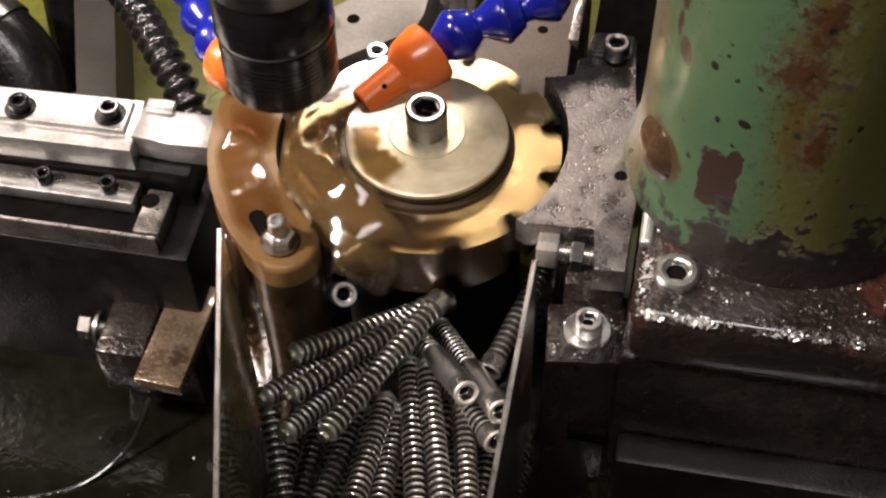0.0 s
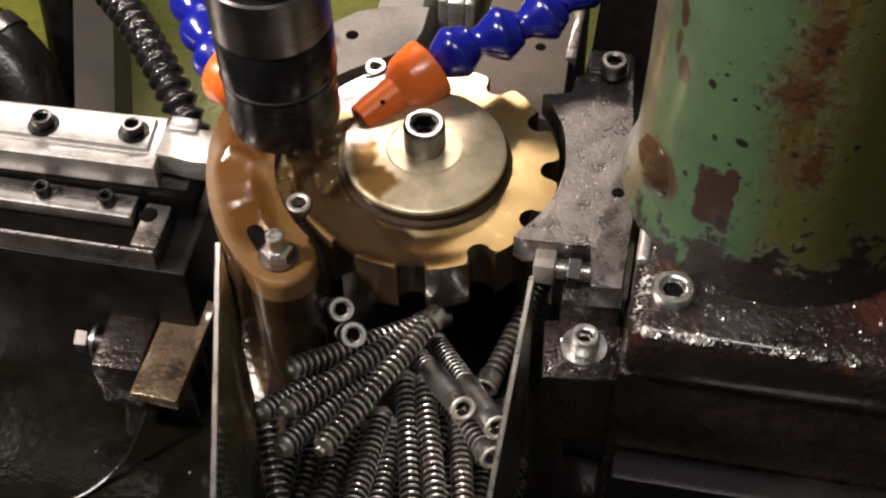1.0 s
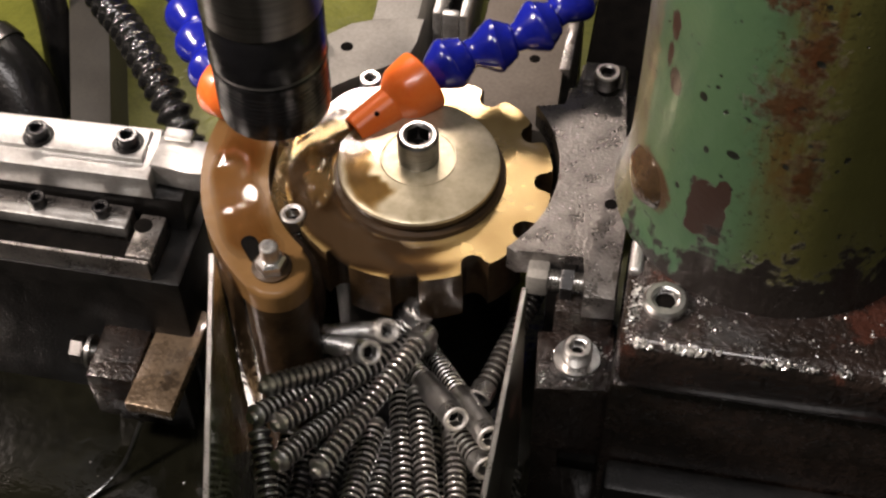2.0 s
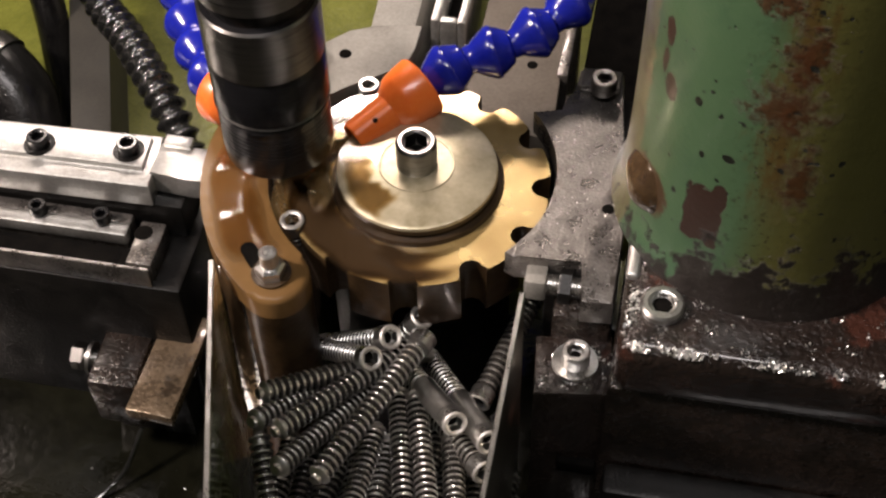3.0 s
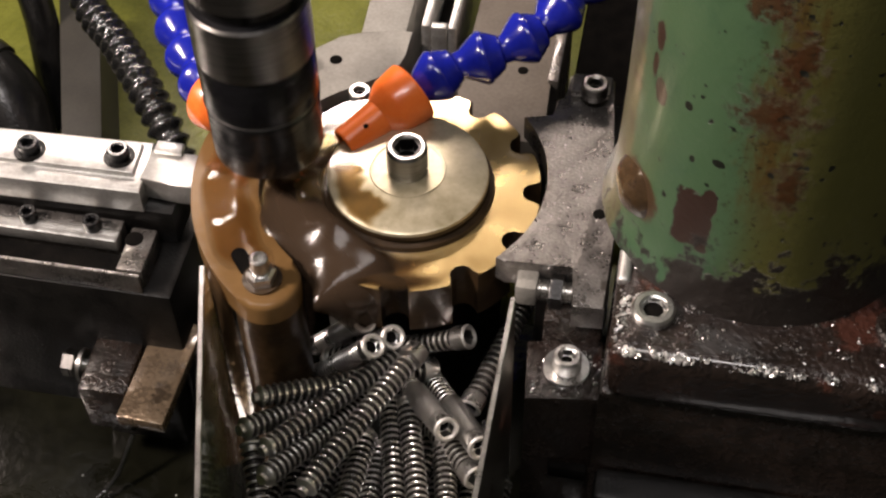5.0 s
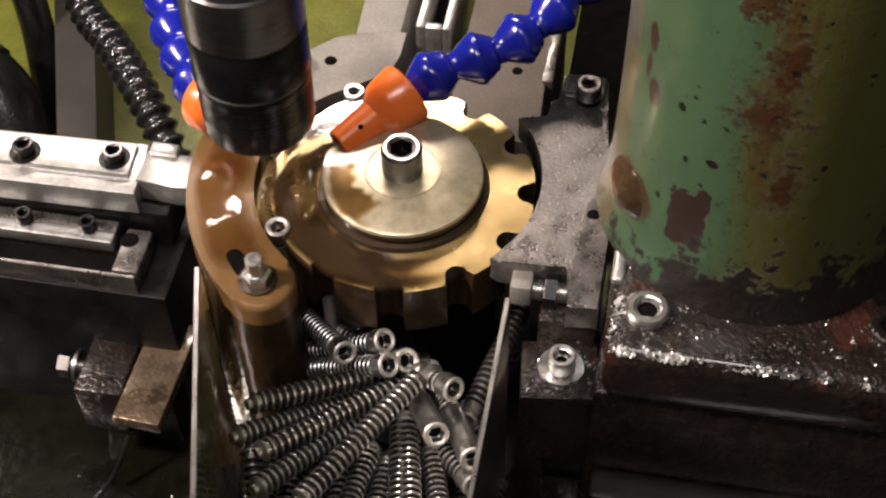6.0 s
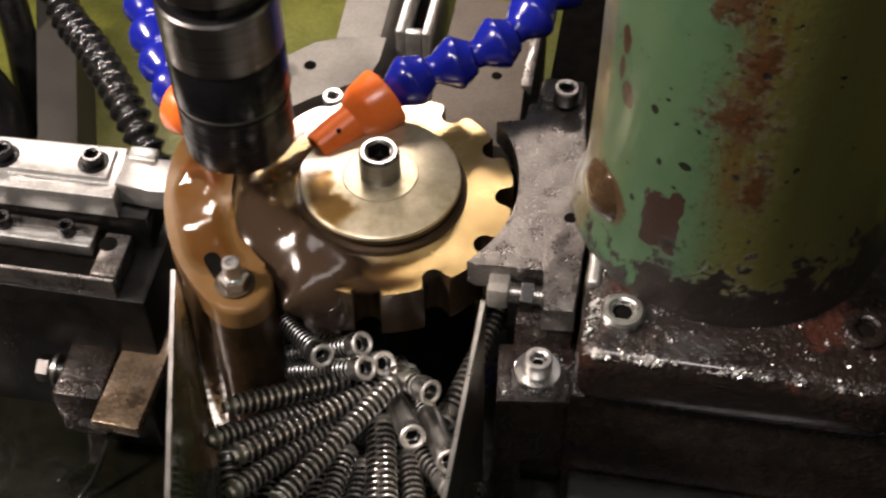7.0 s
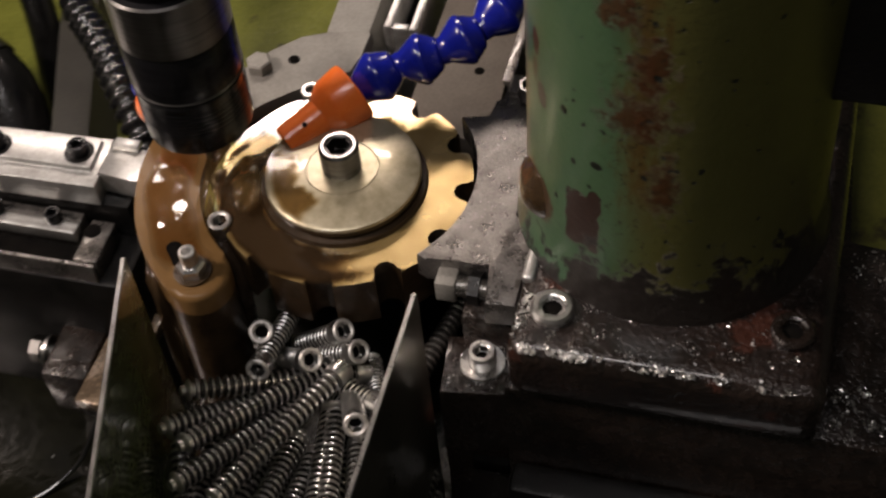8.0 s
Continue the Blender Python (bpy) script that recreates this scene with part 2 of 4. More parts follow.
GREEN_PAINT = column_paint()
BOSS_BROWN = grained("bare_oily_boss", (0.036, 0.021, 0.012), (0.090, 0.056, 0.026), 0.24, 0.1, 0.016, 0.003, 0.4, 0.8, 0.1, (0.045, 0.085, 0.045), 0.60)


def liquid(name, colour, waves=90, strength=0.5, murk=(0.1, 0.08, 0.05), share=0.0, sheen=0.07, gleam=1.0):
    """A thin clear body of oil: it tints what lies behind it as deep as it is, and gleams."""
    m, tree, bsdf = nodes_of(name)
    add, link = tree.nodes.new, tree.links.new
    tree.nodes.remove(bsdf)
    coords, n, bump = add("ShaderNodeTexCoord"), add("ShaderNodeTexNoise"), add("ShaderNodeBump")
    n.inputs["Scale"].default_value, n.inputs["Detail"].default_value = waves, 3
    bump.inputs["Strength"].default_value, bump.inputs["Distance"].default_value = strength, 0.004
    link(coords.outputs["Object"], n.inputs["Vector"])
    link(n.outputs["Fac"], bump.inputs["Height"])
    clear, gloss, mix, fresnel = add("ShaderNodeBsdfTransparent"), add("ShaderNodeBsdfGlossy"), add("ShaderNodeMixShader"), add("ShaderNodeLayerWeight")
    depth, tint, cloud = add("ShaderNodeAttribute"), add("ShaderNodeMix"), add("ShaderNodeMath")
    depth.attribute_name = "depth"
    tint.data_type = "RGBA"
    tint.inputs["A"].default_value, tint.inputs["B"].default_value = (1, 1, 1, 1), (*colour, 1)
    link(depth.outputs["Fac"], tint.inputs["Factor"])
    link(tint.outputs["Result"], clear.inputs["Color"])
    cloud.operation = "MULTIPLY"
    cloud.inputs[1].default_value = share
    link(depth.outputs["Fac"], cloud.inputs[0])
    gloss.inputs["Roughness"].default_value = sheen
    fresnel.inputs["Blend"].default_value = 0.25
    low = add("ShaderNodeMapRange")
    low.inputs["To Min"].default_value, low.inputs["To Max"].default_value = 0.025 * gleam, 0.4 * gleam
    link(bump.outputs["Normal"], gloss.inputs["Normal"])
    link(bump.outputs["Normal"], fresnel.inputs["Normal"])
    link(fresnel.outputs["Facing"], low.inputs["Value"])
    link(low.outputs[0], mix.inputs["Fac"])
    cloudy, body = add("ShaderNodeBsdfDiffuse"), add("ShaderNodeMixShader")
    cloudy.inputs["Color"].default_value = (*murk, 1)
    link(cloud.outputs[0], body.inputs["Fac"])
    link(clear.outputs[0], body.inputs[1])
    link(cloudy.outputs[0], body.inputs[2])
    link(body.outputs[0], mix.inputs[1])
    link(gloss.outputs[0], mix.inputs[2])
    link(mix.outputs[0], tree.nodes["Material Output"].inputs["Surface"])
    return m


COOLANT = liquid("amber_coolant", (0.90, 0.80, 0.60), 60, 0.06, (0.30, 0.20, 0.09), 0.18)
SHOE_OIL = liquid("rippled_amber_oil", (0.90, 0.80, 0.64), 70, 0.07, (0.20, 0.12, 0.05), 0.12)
CAP_OIL_SHADE = liquid("thin_amber_oil_and_shade", (0.78, 0.67, 0.48), 30, 0.02, (0.20, 0.14, 0.06), 0.26, 0.1, 0.35)
OIL_AND_REFLECTION = liquid("brown_oil_and_reflection", (0.58, 0.48, 0.35), 40, 0.03, (0.070, 0.044, 0.023), 0.50, 0.07, 0.6)
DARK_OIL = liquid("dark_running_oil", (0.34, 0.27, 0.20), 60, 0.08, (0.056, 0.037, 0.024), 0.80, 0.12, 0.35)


# ---------------------------------------------------------------- mesh helpers
def mesh_of(name, bm, material, smooth=35):
    data = bpy.data.meshes.new(name)
    bmesh.ops.recalc_face_normals(bm, faces=bm.faces)
    bm.to_mesh(data)
    bm.free()
    data.materials.append(material)
    for p in data.polygons:
        p.use_smooth = True
    data.set_sharp_from_angle(angle=radians(smooth))
    return data


def part(name, bm, material, parent=None, label="", m=None, smooth=35):
    ob = new(name, mesh_of(name, bm, material, smooth))
    if parent:
        ob.parent = parent
    if m is not None:
        ob.matrix_basis = m
    return tagged(ob, label)


def holder(name, m, label, category, group="", kind=""):
    ob = new(name)
    ob.empty_display_size = 0.01
    ob.matrix_basis = m
    return tagged(ob, label, category, group, kind)


def lathe(profile, seg=48, bm=None):
    """Rings of (radius, z) joined; radius 0 closes with a point."""
    bm = bm or bmesh.new()
    rings = []
    for r, z in profile:
        if r == 0:
            rings.append([bm.verts.new((0, 0, z))])
        else:
            rings.append([bm.verts.new((r * math.cos(2 * math.pi * i / seg), r * math.sin(2 * math.pi * i / seg), z)) for i in range(seg)])
    for a, b in zip(rings, rings[1:]):
        for i in range(seg):
            j = (i + 1) % seg
            if len(a) == 1 and len(b) == 1:
                continue
            if len(a) == 1:
                bm.faces.new((a[0], b[i], b[j]))
            elif len(b) == 1:
                bm.faces.new((a[i], a[j], b[0]))
            else:
                bm.faces.new((a[i], a[j], b[j], b[i]))
    return bm


def block(x0, x1, y0, y1, z0, z1, bevel=0.001, seg=2, bm=None):
    bm = bm or bmesh.new()
    made = bmesh.ops.create_cube(bm, size=1)
    bmesh.ops.transform(bm, matrix=Matrix.Translation(((x0 + x1) / 2, (y0 + y1) / 2, (z0 + z1) / 2)) @ Matrix.Diagonal((x1 - x0, y1 - y0, z1 - z0, 1)), verts=made["verts"])
    if bevel:
        edges = list({e for v in made["verts"] for e in v.link_edges})
        bmesh.ops.bevel(bm, geom=edges, offset=bevel, segments=seg, affect="EDGES", profile=0.5)
    return bm


def prism(outline, z0, z1, bevel=0.0008, seg=2):
    """A flat plate of the given outline (x, y), with broken edges."""
    bm = bmesh.new()
    low, high = ([bm.verts.new((x, y, z)) for x, y in outline] for z in (z0, z1))
    n = len(outline)
    bm.faces.new(low[::-1])
    top = bm.faces.new(high)
    for i in range(n):
        bm.faces.new((low[i], low[(i + 1) % n], high[(i + 1) % n], high[i]))
    if bevel:
        bmesh.ops.bevel(bm, geom=list(top.edges), offset=bevel, segments=seg, affect="EDGES", profile=0.5)
    return bm


def arc(cx, cy, r, a0, a1, n):
    return [(cx + r * math.cos(radians(a0 + (a1 - a0) * i / n)), cy + r * math.sin(radians(a0 + (a1 - a0) * i / n))) for i in range(n + 1)]


def spline(points, n):
    """A smooth way through the points, n steps to a stretch."""
    p = [Vector(q) for q in points]
    p = [2 * p[0] - p[1], *p, 2 * p[-1] - p[-2]]
    out = []
    for i in range(1, len(p) - 2):
        for k in range(n):
            t = k / n
            out.append(0.5 * (2 * p[i] + (p[i + 1] - p[i - 1]) * t + (2 * p[i - 1] - 5 * p[i] + 4 * p[i + 1] - p[i + 2]) * t * t + (3 * p[i] - p[i - 1] - 3 * p[i + 1] + p[i + 2]) * t ** 3))
    return out + [p[-2]]


def tube(way, radius, seg=16, flat=1.0):
    """A tube along way; radius: a number or a function of (index, share of the way)."""
    bm, rings = bmesh.new(), []
    side = None
    for i, q in enumerate(way):
        ahead = (way[min(i + 1, len(way) - 1)] - way[max(i - 1, 0)]).normalized()
        if side is None:
            side = ahead.cross(Vector((0.1, 0.2, 1))).normalized()
        side = (side - ahead * side.dot(ahead)).normalized()
        up = ahead.cross(side)
        r = radius(i, i / (len(way) - 1)) if callable(radius) else radius
        rings.append([bm.verts.new(q + side * r * math.cos(2 * math.pi * k / seg) + up * r * flat * math.sin(2 * math.pi * k / seg)) for k in range(seg)])
    for a, b in zip(rings, rings[1:]):
        for k in range(seg):
            bm.faces.new((a[k], a[(k + 1) % seg], b[(k + 1) % seg], b[k]))
    bm.faces.new(rings[0][::-1])
    bm.faces.new(rings[-1])
    return bm


def socket_profile(r, h, hex_r, depth, bm=None, seg=24):
    """A cap screw head, top at z = 0, with a hexagonal socket."""
    bm = bm or bmesh.new()
    c = r * 0.12
    rings = [[(r * math.cos(2 * math.pi * i / seg), r * math.sin(2 * math.pi * i / seg), z) for i in range(seg)] for r, z in ((r * 0.98, -h), (r, -h + c), (r, -c), (r - c, 0), (hex_r * 1.18, 0), (hex_r * 1.06, -0.0004))]
    hexa = []
    for z in (-0.0006, -depth):
        ring = []
        for i in range(seg):
            a = 2 * math.pi * i / seg
            q = (a % (math.pi / 3)) - math.pi / 6
            ring.append((hex_r * 0.866 / math.cos(q) * math.cos(a), hex_r * 0.866 / math.cos(q) * math.sin(a), z))
        hexa.append(ring)
    rows = [[bm.verts.new(p) for p in ring] for ring in rings + hexa]
    for a, b in zip(rows, rows[1:]):
        for i in range(seg):
            bm.faces.new((a[i], a[(i + 1) % seg], b[(i + 1) % seg], b[i]))
    bm.faces.new(rows[0][::-1])
    bm.faces.new(rows[-1])
    return bm


def cap_screw(name, m, r, h, label, washer=0.0, group="cap screws", material=None):
    top = holder(name, m, label, "screw", group)
    part("screw_head", socket_profile(r, h, r * 0.56, h * 0.6), material or STEEL, top, smooth=30)
    part("socket_floor", lathe([(r * 0.47, -h * 0.59), (0, -h * 0.58)], 12), HOLE_SHADE, top)
    if washer:
        part("washer", lathe([(r * 1.02, -h + 0.0002), (washer, -h + 0.0002), (washer, -h - 0.0016), (r * 0.7, -h - 0.0016)], 32), material or STEEL, top, "flat steel washer")
    return top


# ---------------------------------------------------------------- the workshop around the machine
def setting():
    def slab(name, x0, x1, y0, y1, z0, z1, material, label, category, bevel=0.0):
        return tagged(part(name, block(x0, x1, y0, y1, z0, z1, bevel), material), label, category, "", "structure")
    slab("floor", -1.4, 1.4, -1.5, 1.3, -1.12, -1.05, CONCRETE, "oil-stained grey concrete workshop floor", "floor")
    slab("ceiling", -1.4, 1.4, -1.5, 1.3, 2.2, 2.3, WALL_PAINT, "plain dark painted workshop ceiling", "ceiling")
    slab("wall_north", -1.4, 1.4, 1.3, 1.4, -1.05, 2.2, WALL_PAINT, "plain dark grey-green workshop wall", "wall")
    slab("wall_south", -1.4, 1.4, -1.6, -1.5, -1.05, 2.2, WALL_PAINT, "plain dark grey-green workshop wall", "wall")
    slab("wall_east", 1.4, 1.5, -1.5, 1.3, -1.05, 2.2, WALL_PAINT, "plain dark grey-green workshop wall", "wall")
    slab("wall_west", -1.5, -1.4, -1.5, 1.3, -1.05, 2.2, WALL_PAINT, "plain dark grey-green workshop wall", "wall")
    slab("machine_bed", -0.65, 0.65, -0.32, 0.62, -1.05, -0.16, OLIVE_PAINT, "oily olive-green painted machine bed", "machine bed", 0.01)


setting()


def drip_tray():
    t = holder("drip_tray", pose(0, 0, 0), "black oil-filled drip tray beside the bin", "tray")
    part("tray_floor", block(-0.60, 0.0960, -0.3100, 0.0450, -0.1602, -0.1560, 0.001), DEEP_OIL, t)
    # added wing: gives the foot's front black to mirror instead of olive bed
    part("added_black_wing", block(0.0962, 0.60, -0.3100, -0.1130, -0.1602, -0.1560, 0.001), DEEP_OIL, t)
    part("tray_edge", block(-0.60, 0.0960, -0.3130, -0.3101, -0.1602, -0.1400, 0.001), BLACK_STEEL, t)


drip_tray()


# ---------------------------------------------------------------- indexing drum
NOTCHES, FIRST = 12, 5.12
DRUM_R = 0.060


def drum_outline(r, notch_r, depth_r, steps=6):
    """The rim with round-bottomed slots."""
    out = []
    for k in range(NOTCHES):
        a = radians(FIRST + 30 * k)
        half = math.asin(notch_r / r)
        c = Vector((math.cos(a), math.sin(a))) * depth_r
        radial, across = Vector((math.cos(a), math.sin(a))), Vector((-math.sin(a), math.cos(a)))
        for i in range(steps + 1):
            b = math.pi * i / steps
            q = c - across * notch_r * math.cos(b) - radial * notch_r * math.sin(b)
            out.append((q.x, q.y))
        for i in range(8):
            b = a + half + (radians(30) - 2 * half) * i / 7
            out.append((r * math.cos(b), r * math.sin(b)))
    # start each slot at the rim itself
    return out


def index_drum():
    drum = holder("index_drum", pose(0, 0, 0), "oil-wet brass indexing drum with slots round its rim", "drum")
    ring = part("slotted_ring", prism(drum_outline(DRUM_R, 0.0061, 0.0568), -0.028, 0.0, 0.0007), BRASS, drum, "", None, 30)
    # upright rim walls: brown oil with shade painted in, darker than the top
    ring.data.materials.append(OIL_SHADE_BROWN)
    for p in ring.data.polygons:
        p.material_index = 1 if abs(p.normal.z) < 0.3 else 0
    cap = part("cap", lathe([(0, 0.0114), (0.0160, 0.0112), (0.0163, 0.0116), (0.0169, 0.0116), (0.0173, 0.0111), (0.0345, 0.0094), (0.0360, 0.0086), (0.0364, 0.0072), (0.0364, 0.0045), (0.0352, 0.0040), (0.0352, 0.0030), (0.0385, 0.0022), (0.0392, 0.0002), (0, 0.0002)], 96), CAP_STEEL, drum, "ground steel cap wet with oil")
    # cap wall and groove brown: the shadow band under its edge, as colour
    cap.data.materials.append(OIL_SHADE_BROWN)
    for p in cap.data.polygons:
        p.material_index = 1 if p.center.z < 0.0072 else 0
    part("centre_screw", socket_profile(0.0092, 0.0143, 0.0056, 0.008), SPINDLE_STEEL, drum, "steel socket cap screw", pose(0, 0, 0.0258, 0, 0, 12), 30)
    # brighter steel ring stands for the lit rim above the darker sides
    part("lit_rim", lathe([(0.0067, 0.0257), (0.0068, 0.0261), (0.0080, 0.0261), (0.0083, 0.0256)], 32), STEEL, drum, "bright worn rim of the screw")
    part("socket_floor", lathe([(0.0047, 0.0182), (0, 0.0183)], 12), HOLE_SHADE, drum)
    part("pedestal", lathe([(0, -0.029), (0.0450, -0.029), (0.0450, -0.045), (0.0430, -0.050), (0.0430, -0.1615), (0, -0.1615)], 40), BLACK_STEEL, drum, "dark oily shaft")
    return drum


DRUM = index_drum()


# ---------------------------------------------------------------- drill spindle
def spindle():
    top = holder("drill_spindle", pose(-0.0594, -0.0089, 0.031), "black and bare steel drill spindle with collet nut", "spindle")
    r = 0.0246
    rings = []
    for k in range(6):
        z = 0.0082 + 0.0024 * k
        rings += [(0.0241, z), (0.0241, z + 0.0013), (0.0239, z + 0.0016), (0.0239, z + 0.0021)]
    part("collet_nut", lathe([(0, 0.0005), (0.011, 0.0005), (0.012, -0.0035), (0.0218, -0.0035), (0.0238, -0.0018), (0.0240, -0.0005)] + rings + [(0.0240, 0.0235), (0.0240, 0.0264), (0.0234, 0.0272), (0.0234, 0.0284)], 64), BLACK_OXIDE, top, "black grooved collet nut", None, 25)
    for k in range(3):
        part("wrench_flat", block(0.0225, 0.0243, -0.0040, 0.0040, 0.0238, 0.0262, 0.0003, 1), BLACK_OXIDE, top, "", pose(0, 0, 0, 0, 0, 120 * k))
    part("nut_edge", lathe([(0.0234, 0.0284), (0.0243, 0.0284), (0.0248, 0.0290), (0.0243, 0.0296), (0.0234, 0.0296)], 64), SPINDLE_STEEL, top, "worn bright edge of the nut")
    part("chuck_body", lathe([(0.0234, 0.0296), (r, 0.0302), (r, 0.0535), (0.0242, 0.0541), (0.0242, 0.0547)], 64), BLACK_OXIDE, top, "black chuck body")
    part("steel_band", lathe([(0.0242, 0.0547), (r + 0.0002, 0.0551), (r + 0.0002, 0.0815), (0.0238, 0.0825)], 64), SPINDLE_STEEL, top, "bare turned steel band")
    part("groove", lathe([(0.0238, 0.0825), (0.0215, 0.0833), (0.0215, 0.0900), (0.0238, 0.0907)], 64), BLACK_OXIDE, top)
    part("upper_band", lathe([(0.0238, 0.0907), (r, 0.0913), (r, 0.150), (0.020, 0.151)], 64), SPINDLE_STEEL, top, "bare turned steel quill")
    part("quill", lathe([(0.020, 0.151), (0.030, 0.152), (0.030, 0.40), (0, 0.40)], 48), BLACK_OXIDE, top, "black spindle housing")
    part("collet", lathe([(0.0040, -0.003), (0.0095, -0.0025), (0.0108, 0.004), (0.004, 0.0041)], 32), SPINDLE_STEEL, top)
    # twist drill
    bm, rows = bmesh.new(), []
    for i in range(41):
        z, a = 0.004 - 0.034 * i / 40, i * 0.35
        rows.append([bm.verts.new((q * math.cos(a + b), q * math.sin(a + b), z)) for q, b in ((0.0030, 0), (0.0028, 0.7), (0.0012, 1.5), (0.0030, math.pi), (0.0028, math.pi + 0.7), (0.0012, math.pi + 1.5))])
    for a, b in zip(rows, rows[1:]):
        for i in range(6):
            bm.faces.new((a[i], a[(i + 1) % 6], b[(i + 1) % 6], b[i]))
    tip = bm.verts.new((0, 0, -0.0318))
    for i in range(6):
        bm.faces.new((rows[-1][i], rows[-1][(i + 1) % 6], tip))
    bm.faces.new(rows[0][::-1])
    part("twist_drill", bm, SPINDLE_STEEL, top, "twist drill bit")
    return top


SPINDLE = spindle()


# ---------------------------------------------------------------- clamp shoe round the drum
def clamp_shoe():
    shoe = holder("clamp_shoe", pose(0, 0, 0), "curved bronze clamp shoe covered in brown oil", "clamp")
    r_in, r_out, mid, end = 0.0672, 0.0975, 0.0823, 233.5
    cx, cy = mid * math.cos(radians(end)), mid * math.sin(radians(end))
    outline = arc(0, 0, r_out, 164, end, 30) + arc(cx, cy, 0.01515, end, end + 180, 16)[1:-1] + arc(0, 0, r_in, end, 164, 30)
    part("arm", prism(outline, -0.008, 0.0045, 0.003, 4), SHOE_BRONZE, shoe, "", None, 40)
    part("post", lathe([(0, -0.0085), (0.0148, -0.0085), (0.0150, -0.010), (0.0150, -0.085), (0.0165, -0.095), (0.0165, -0.1615), (0, -0.1615)], 40), OIL_SHADE_BROWN, shoe, "round post dripping with brown oil", pose(cx, cy, 0))
    nx, ny = -0.0500, -0.0668
    part("stud_end", socket_profile(0.0040, 0.016, 0.0020, 0.004), STEEL, shoe, "bright threaded screw end", pose(nx, ny, 0.0196))
    part("hex_nut", lathe([(0, 0.0125), (0.0052, 0.0115), (0.0066, 0.0104), (0.0066, 0.0048), (0, 0.0048)], 6), SCREW_STEEL, shoe, "oily steel hexagon nut", pose(nx, ny, 0, 0, 0, 20), 20)
    part("washer", lathe([(0.004, 0.0046), (0.0084, 0.0046), (0.0086, 0.0055), (0.004, 0.0055)], 32), OIL_SHADE_BROWN, shoe, "", pose(nx, ny, 0.0004))
    part("slot", prism([(x * 0.0035 + y * 0.0, y * 0.0035) for x, y in arc(1.2, 0, 1, -90, 90, 8) + arc(-1.2, 0, 1, 90, 270, 8)], 0.0, 0.0057, 0), HOLE_SHADE, shoe, "dark oil hole", pose(-0.0605, -0.0590, 0, 0, 0, -50))
    return shoe


clamp_shoe()


# ---------------------------------------------------------------- feed slide and its guide
def feed_slide():
    top = holder("feed_slide", pose(0, 0, 0), "wet bright steel feed slide with two cap screws", "slide")
    part("bar", prism([(-0.36, -0.0165), (-0.1265, -0.0120), (-0.1290, 0.0200), (-0.36, 0.0120)], -0.030, -0.0165, 0.0007), SLIDE_STEEL, top)
    part("top_plate", prism([(-0.36, -0.0060), (-0.1320, -0.0030), (-0.1330, 0.0160), (-0.36, 0.0105)], -0.0165, -0.0135, 0.0006), SLIDE_STEEL, top)
    part("tongue", prism([(-0.1285, -0.0040), (-0.1100, -0.0055), (-0.0860, -0.0050), (-0.0860, 0.0152), (-0.1285, 0.0152)], -0.028, -0.0155, 0.0006), SLIDE_STEEL, top, "bright steel pusher tongue")
    part("key", block(-0.1262, -0.1130, 0.0125, 0.0185, -0.0155, -0.0125, 0.0004), SLIDE_STEEL, top)
    for x, y in ((-0.1850, 0.0030), (-0.1415, 0.0062)):
        part("screw_head", socket_profile(0.0052, 0.0065, 0.0030, 0.004), BLACK_OXIDE, top, "black socket cap screw", pose(x, y, -0.0075), 30)
        part("counterbore", lathe([(0.0053, -0.0133), (0.0075, -0.0132), (0.0078, -0.0137), (0.0053, -0.0137)], 28), BLACK_STEEL, top, "", pose(x, y, 0))
    return top


SLIDE = feed_slide()


def guide_block():
    g = holder("slide_guide", pose(0, 0, 0), "black oily guide block under the feed slide", "guide")
    part("body", block(-0.40, -0.1075, -0.044, 0.030, -0.161, -0.0525, 0.002), BLACK_STEEL, g)
    part("guide_rail", block(-0.40, -0.1130, -0.0110, 0.0250, -0.0522, -0.0304, 0.001), BLACK_STEEL, g)
    part("front_lip", block(-0.40, -0.1210, -0.0435, -0.0415, -0.0522, -0.0395, 0.0006), PLATE_STEEL, g, "worn bright lip")
    part("end_lip", block(-0.1335, -0.1205, -0.0402, -0.0140, -0.0522, -0.0395, 0.0015), PLATE_STEEL, g, "worn bright end stop")
    part("stop_hole", lathe([(0, -0.0391), (0.0042, -0.0391), (0.0046, -0.0397), (0, -0.0397)], 24), HOLE_SHADE, g, "", pose(-0.1300, -0.0215, 0))
    part("slot_floor", block(-0.40, -0.1340, -0.0403, -0.0265, -0.0523, -0.0470, 0), HOLE_SHADE, g)
    part("gib", block(-0.40, -0.1372, -0.0262, -0.0125, -0.0522, -0.0375, 0.0012), PLATE_STEEL, g, "bright steel gib strip")
    part("gib_clamp", block(-0.40, -0.1365, -0.0275, -0.0200, -0.0440, -0.0360, 0.0015), SLIDE_STEEL, g)
    return g


guide_block()
for x in (-0.1820, -0.1500):
    cap_screw("gib_screw", pose(x, -0.0205, -0.0300), 0.0042, 0.0062, "small black socket cap screw in the gib strip", 0, "gib screws", BLACK_OXIDE)


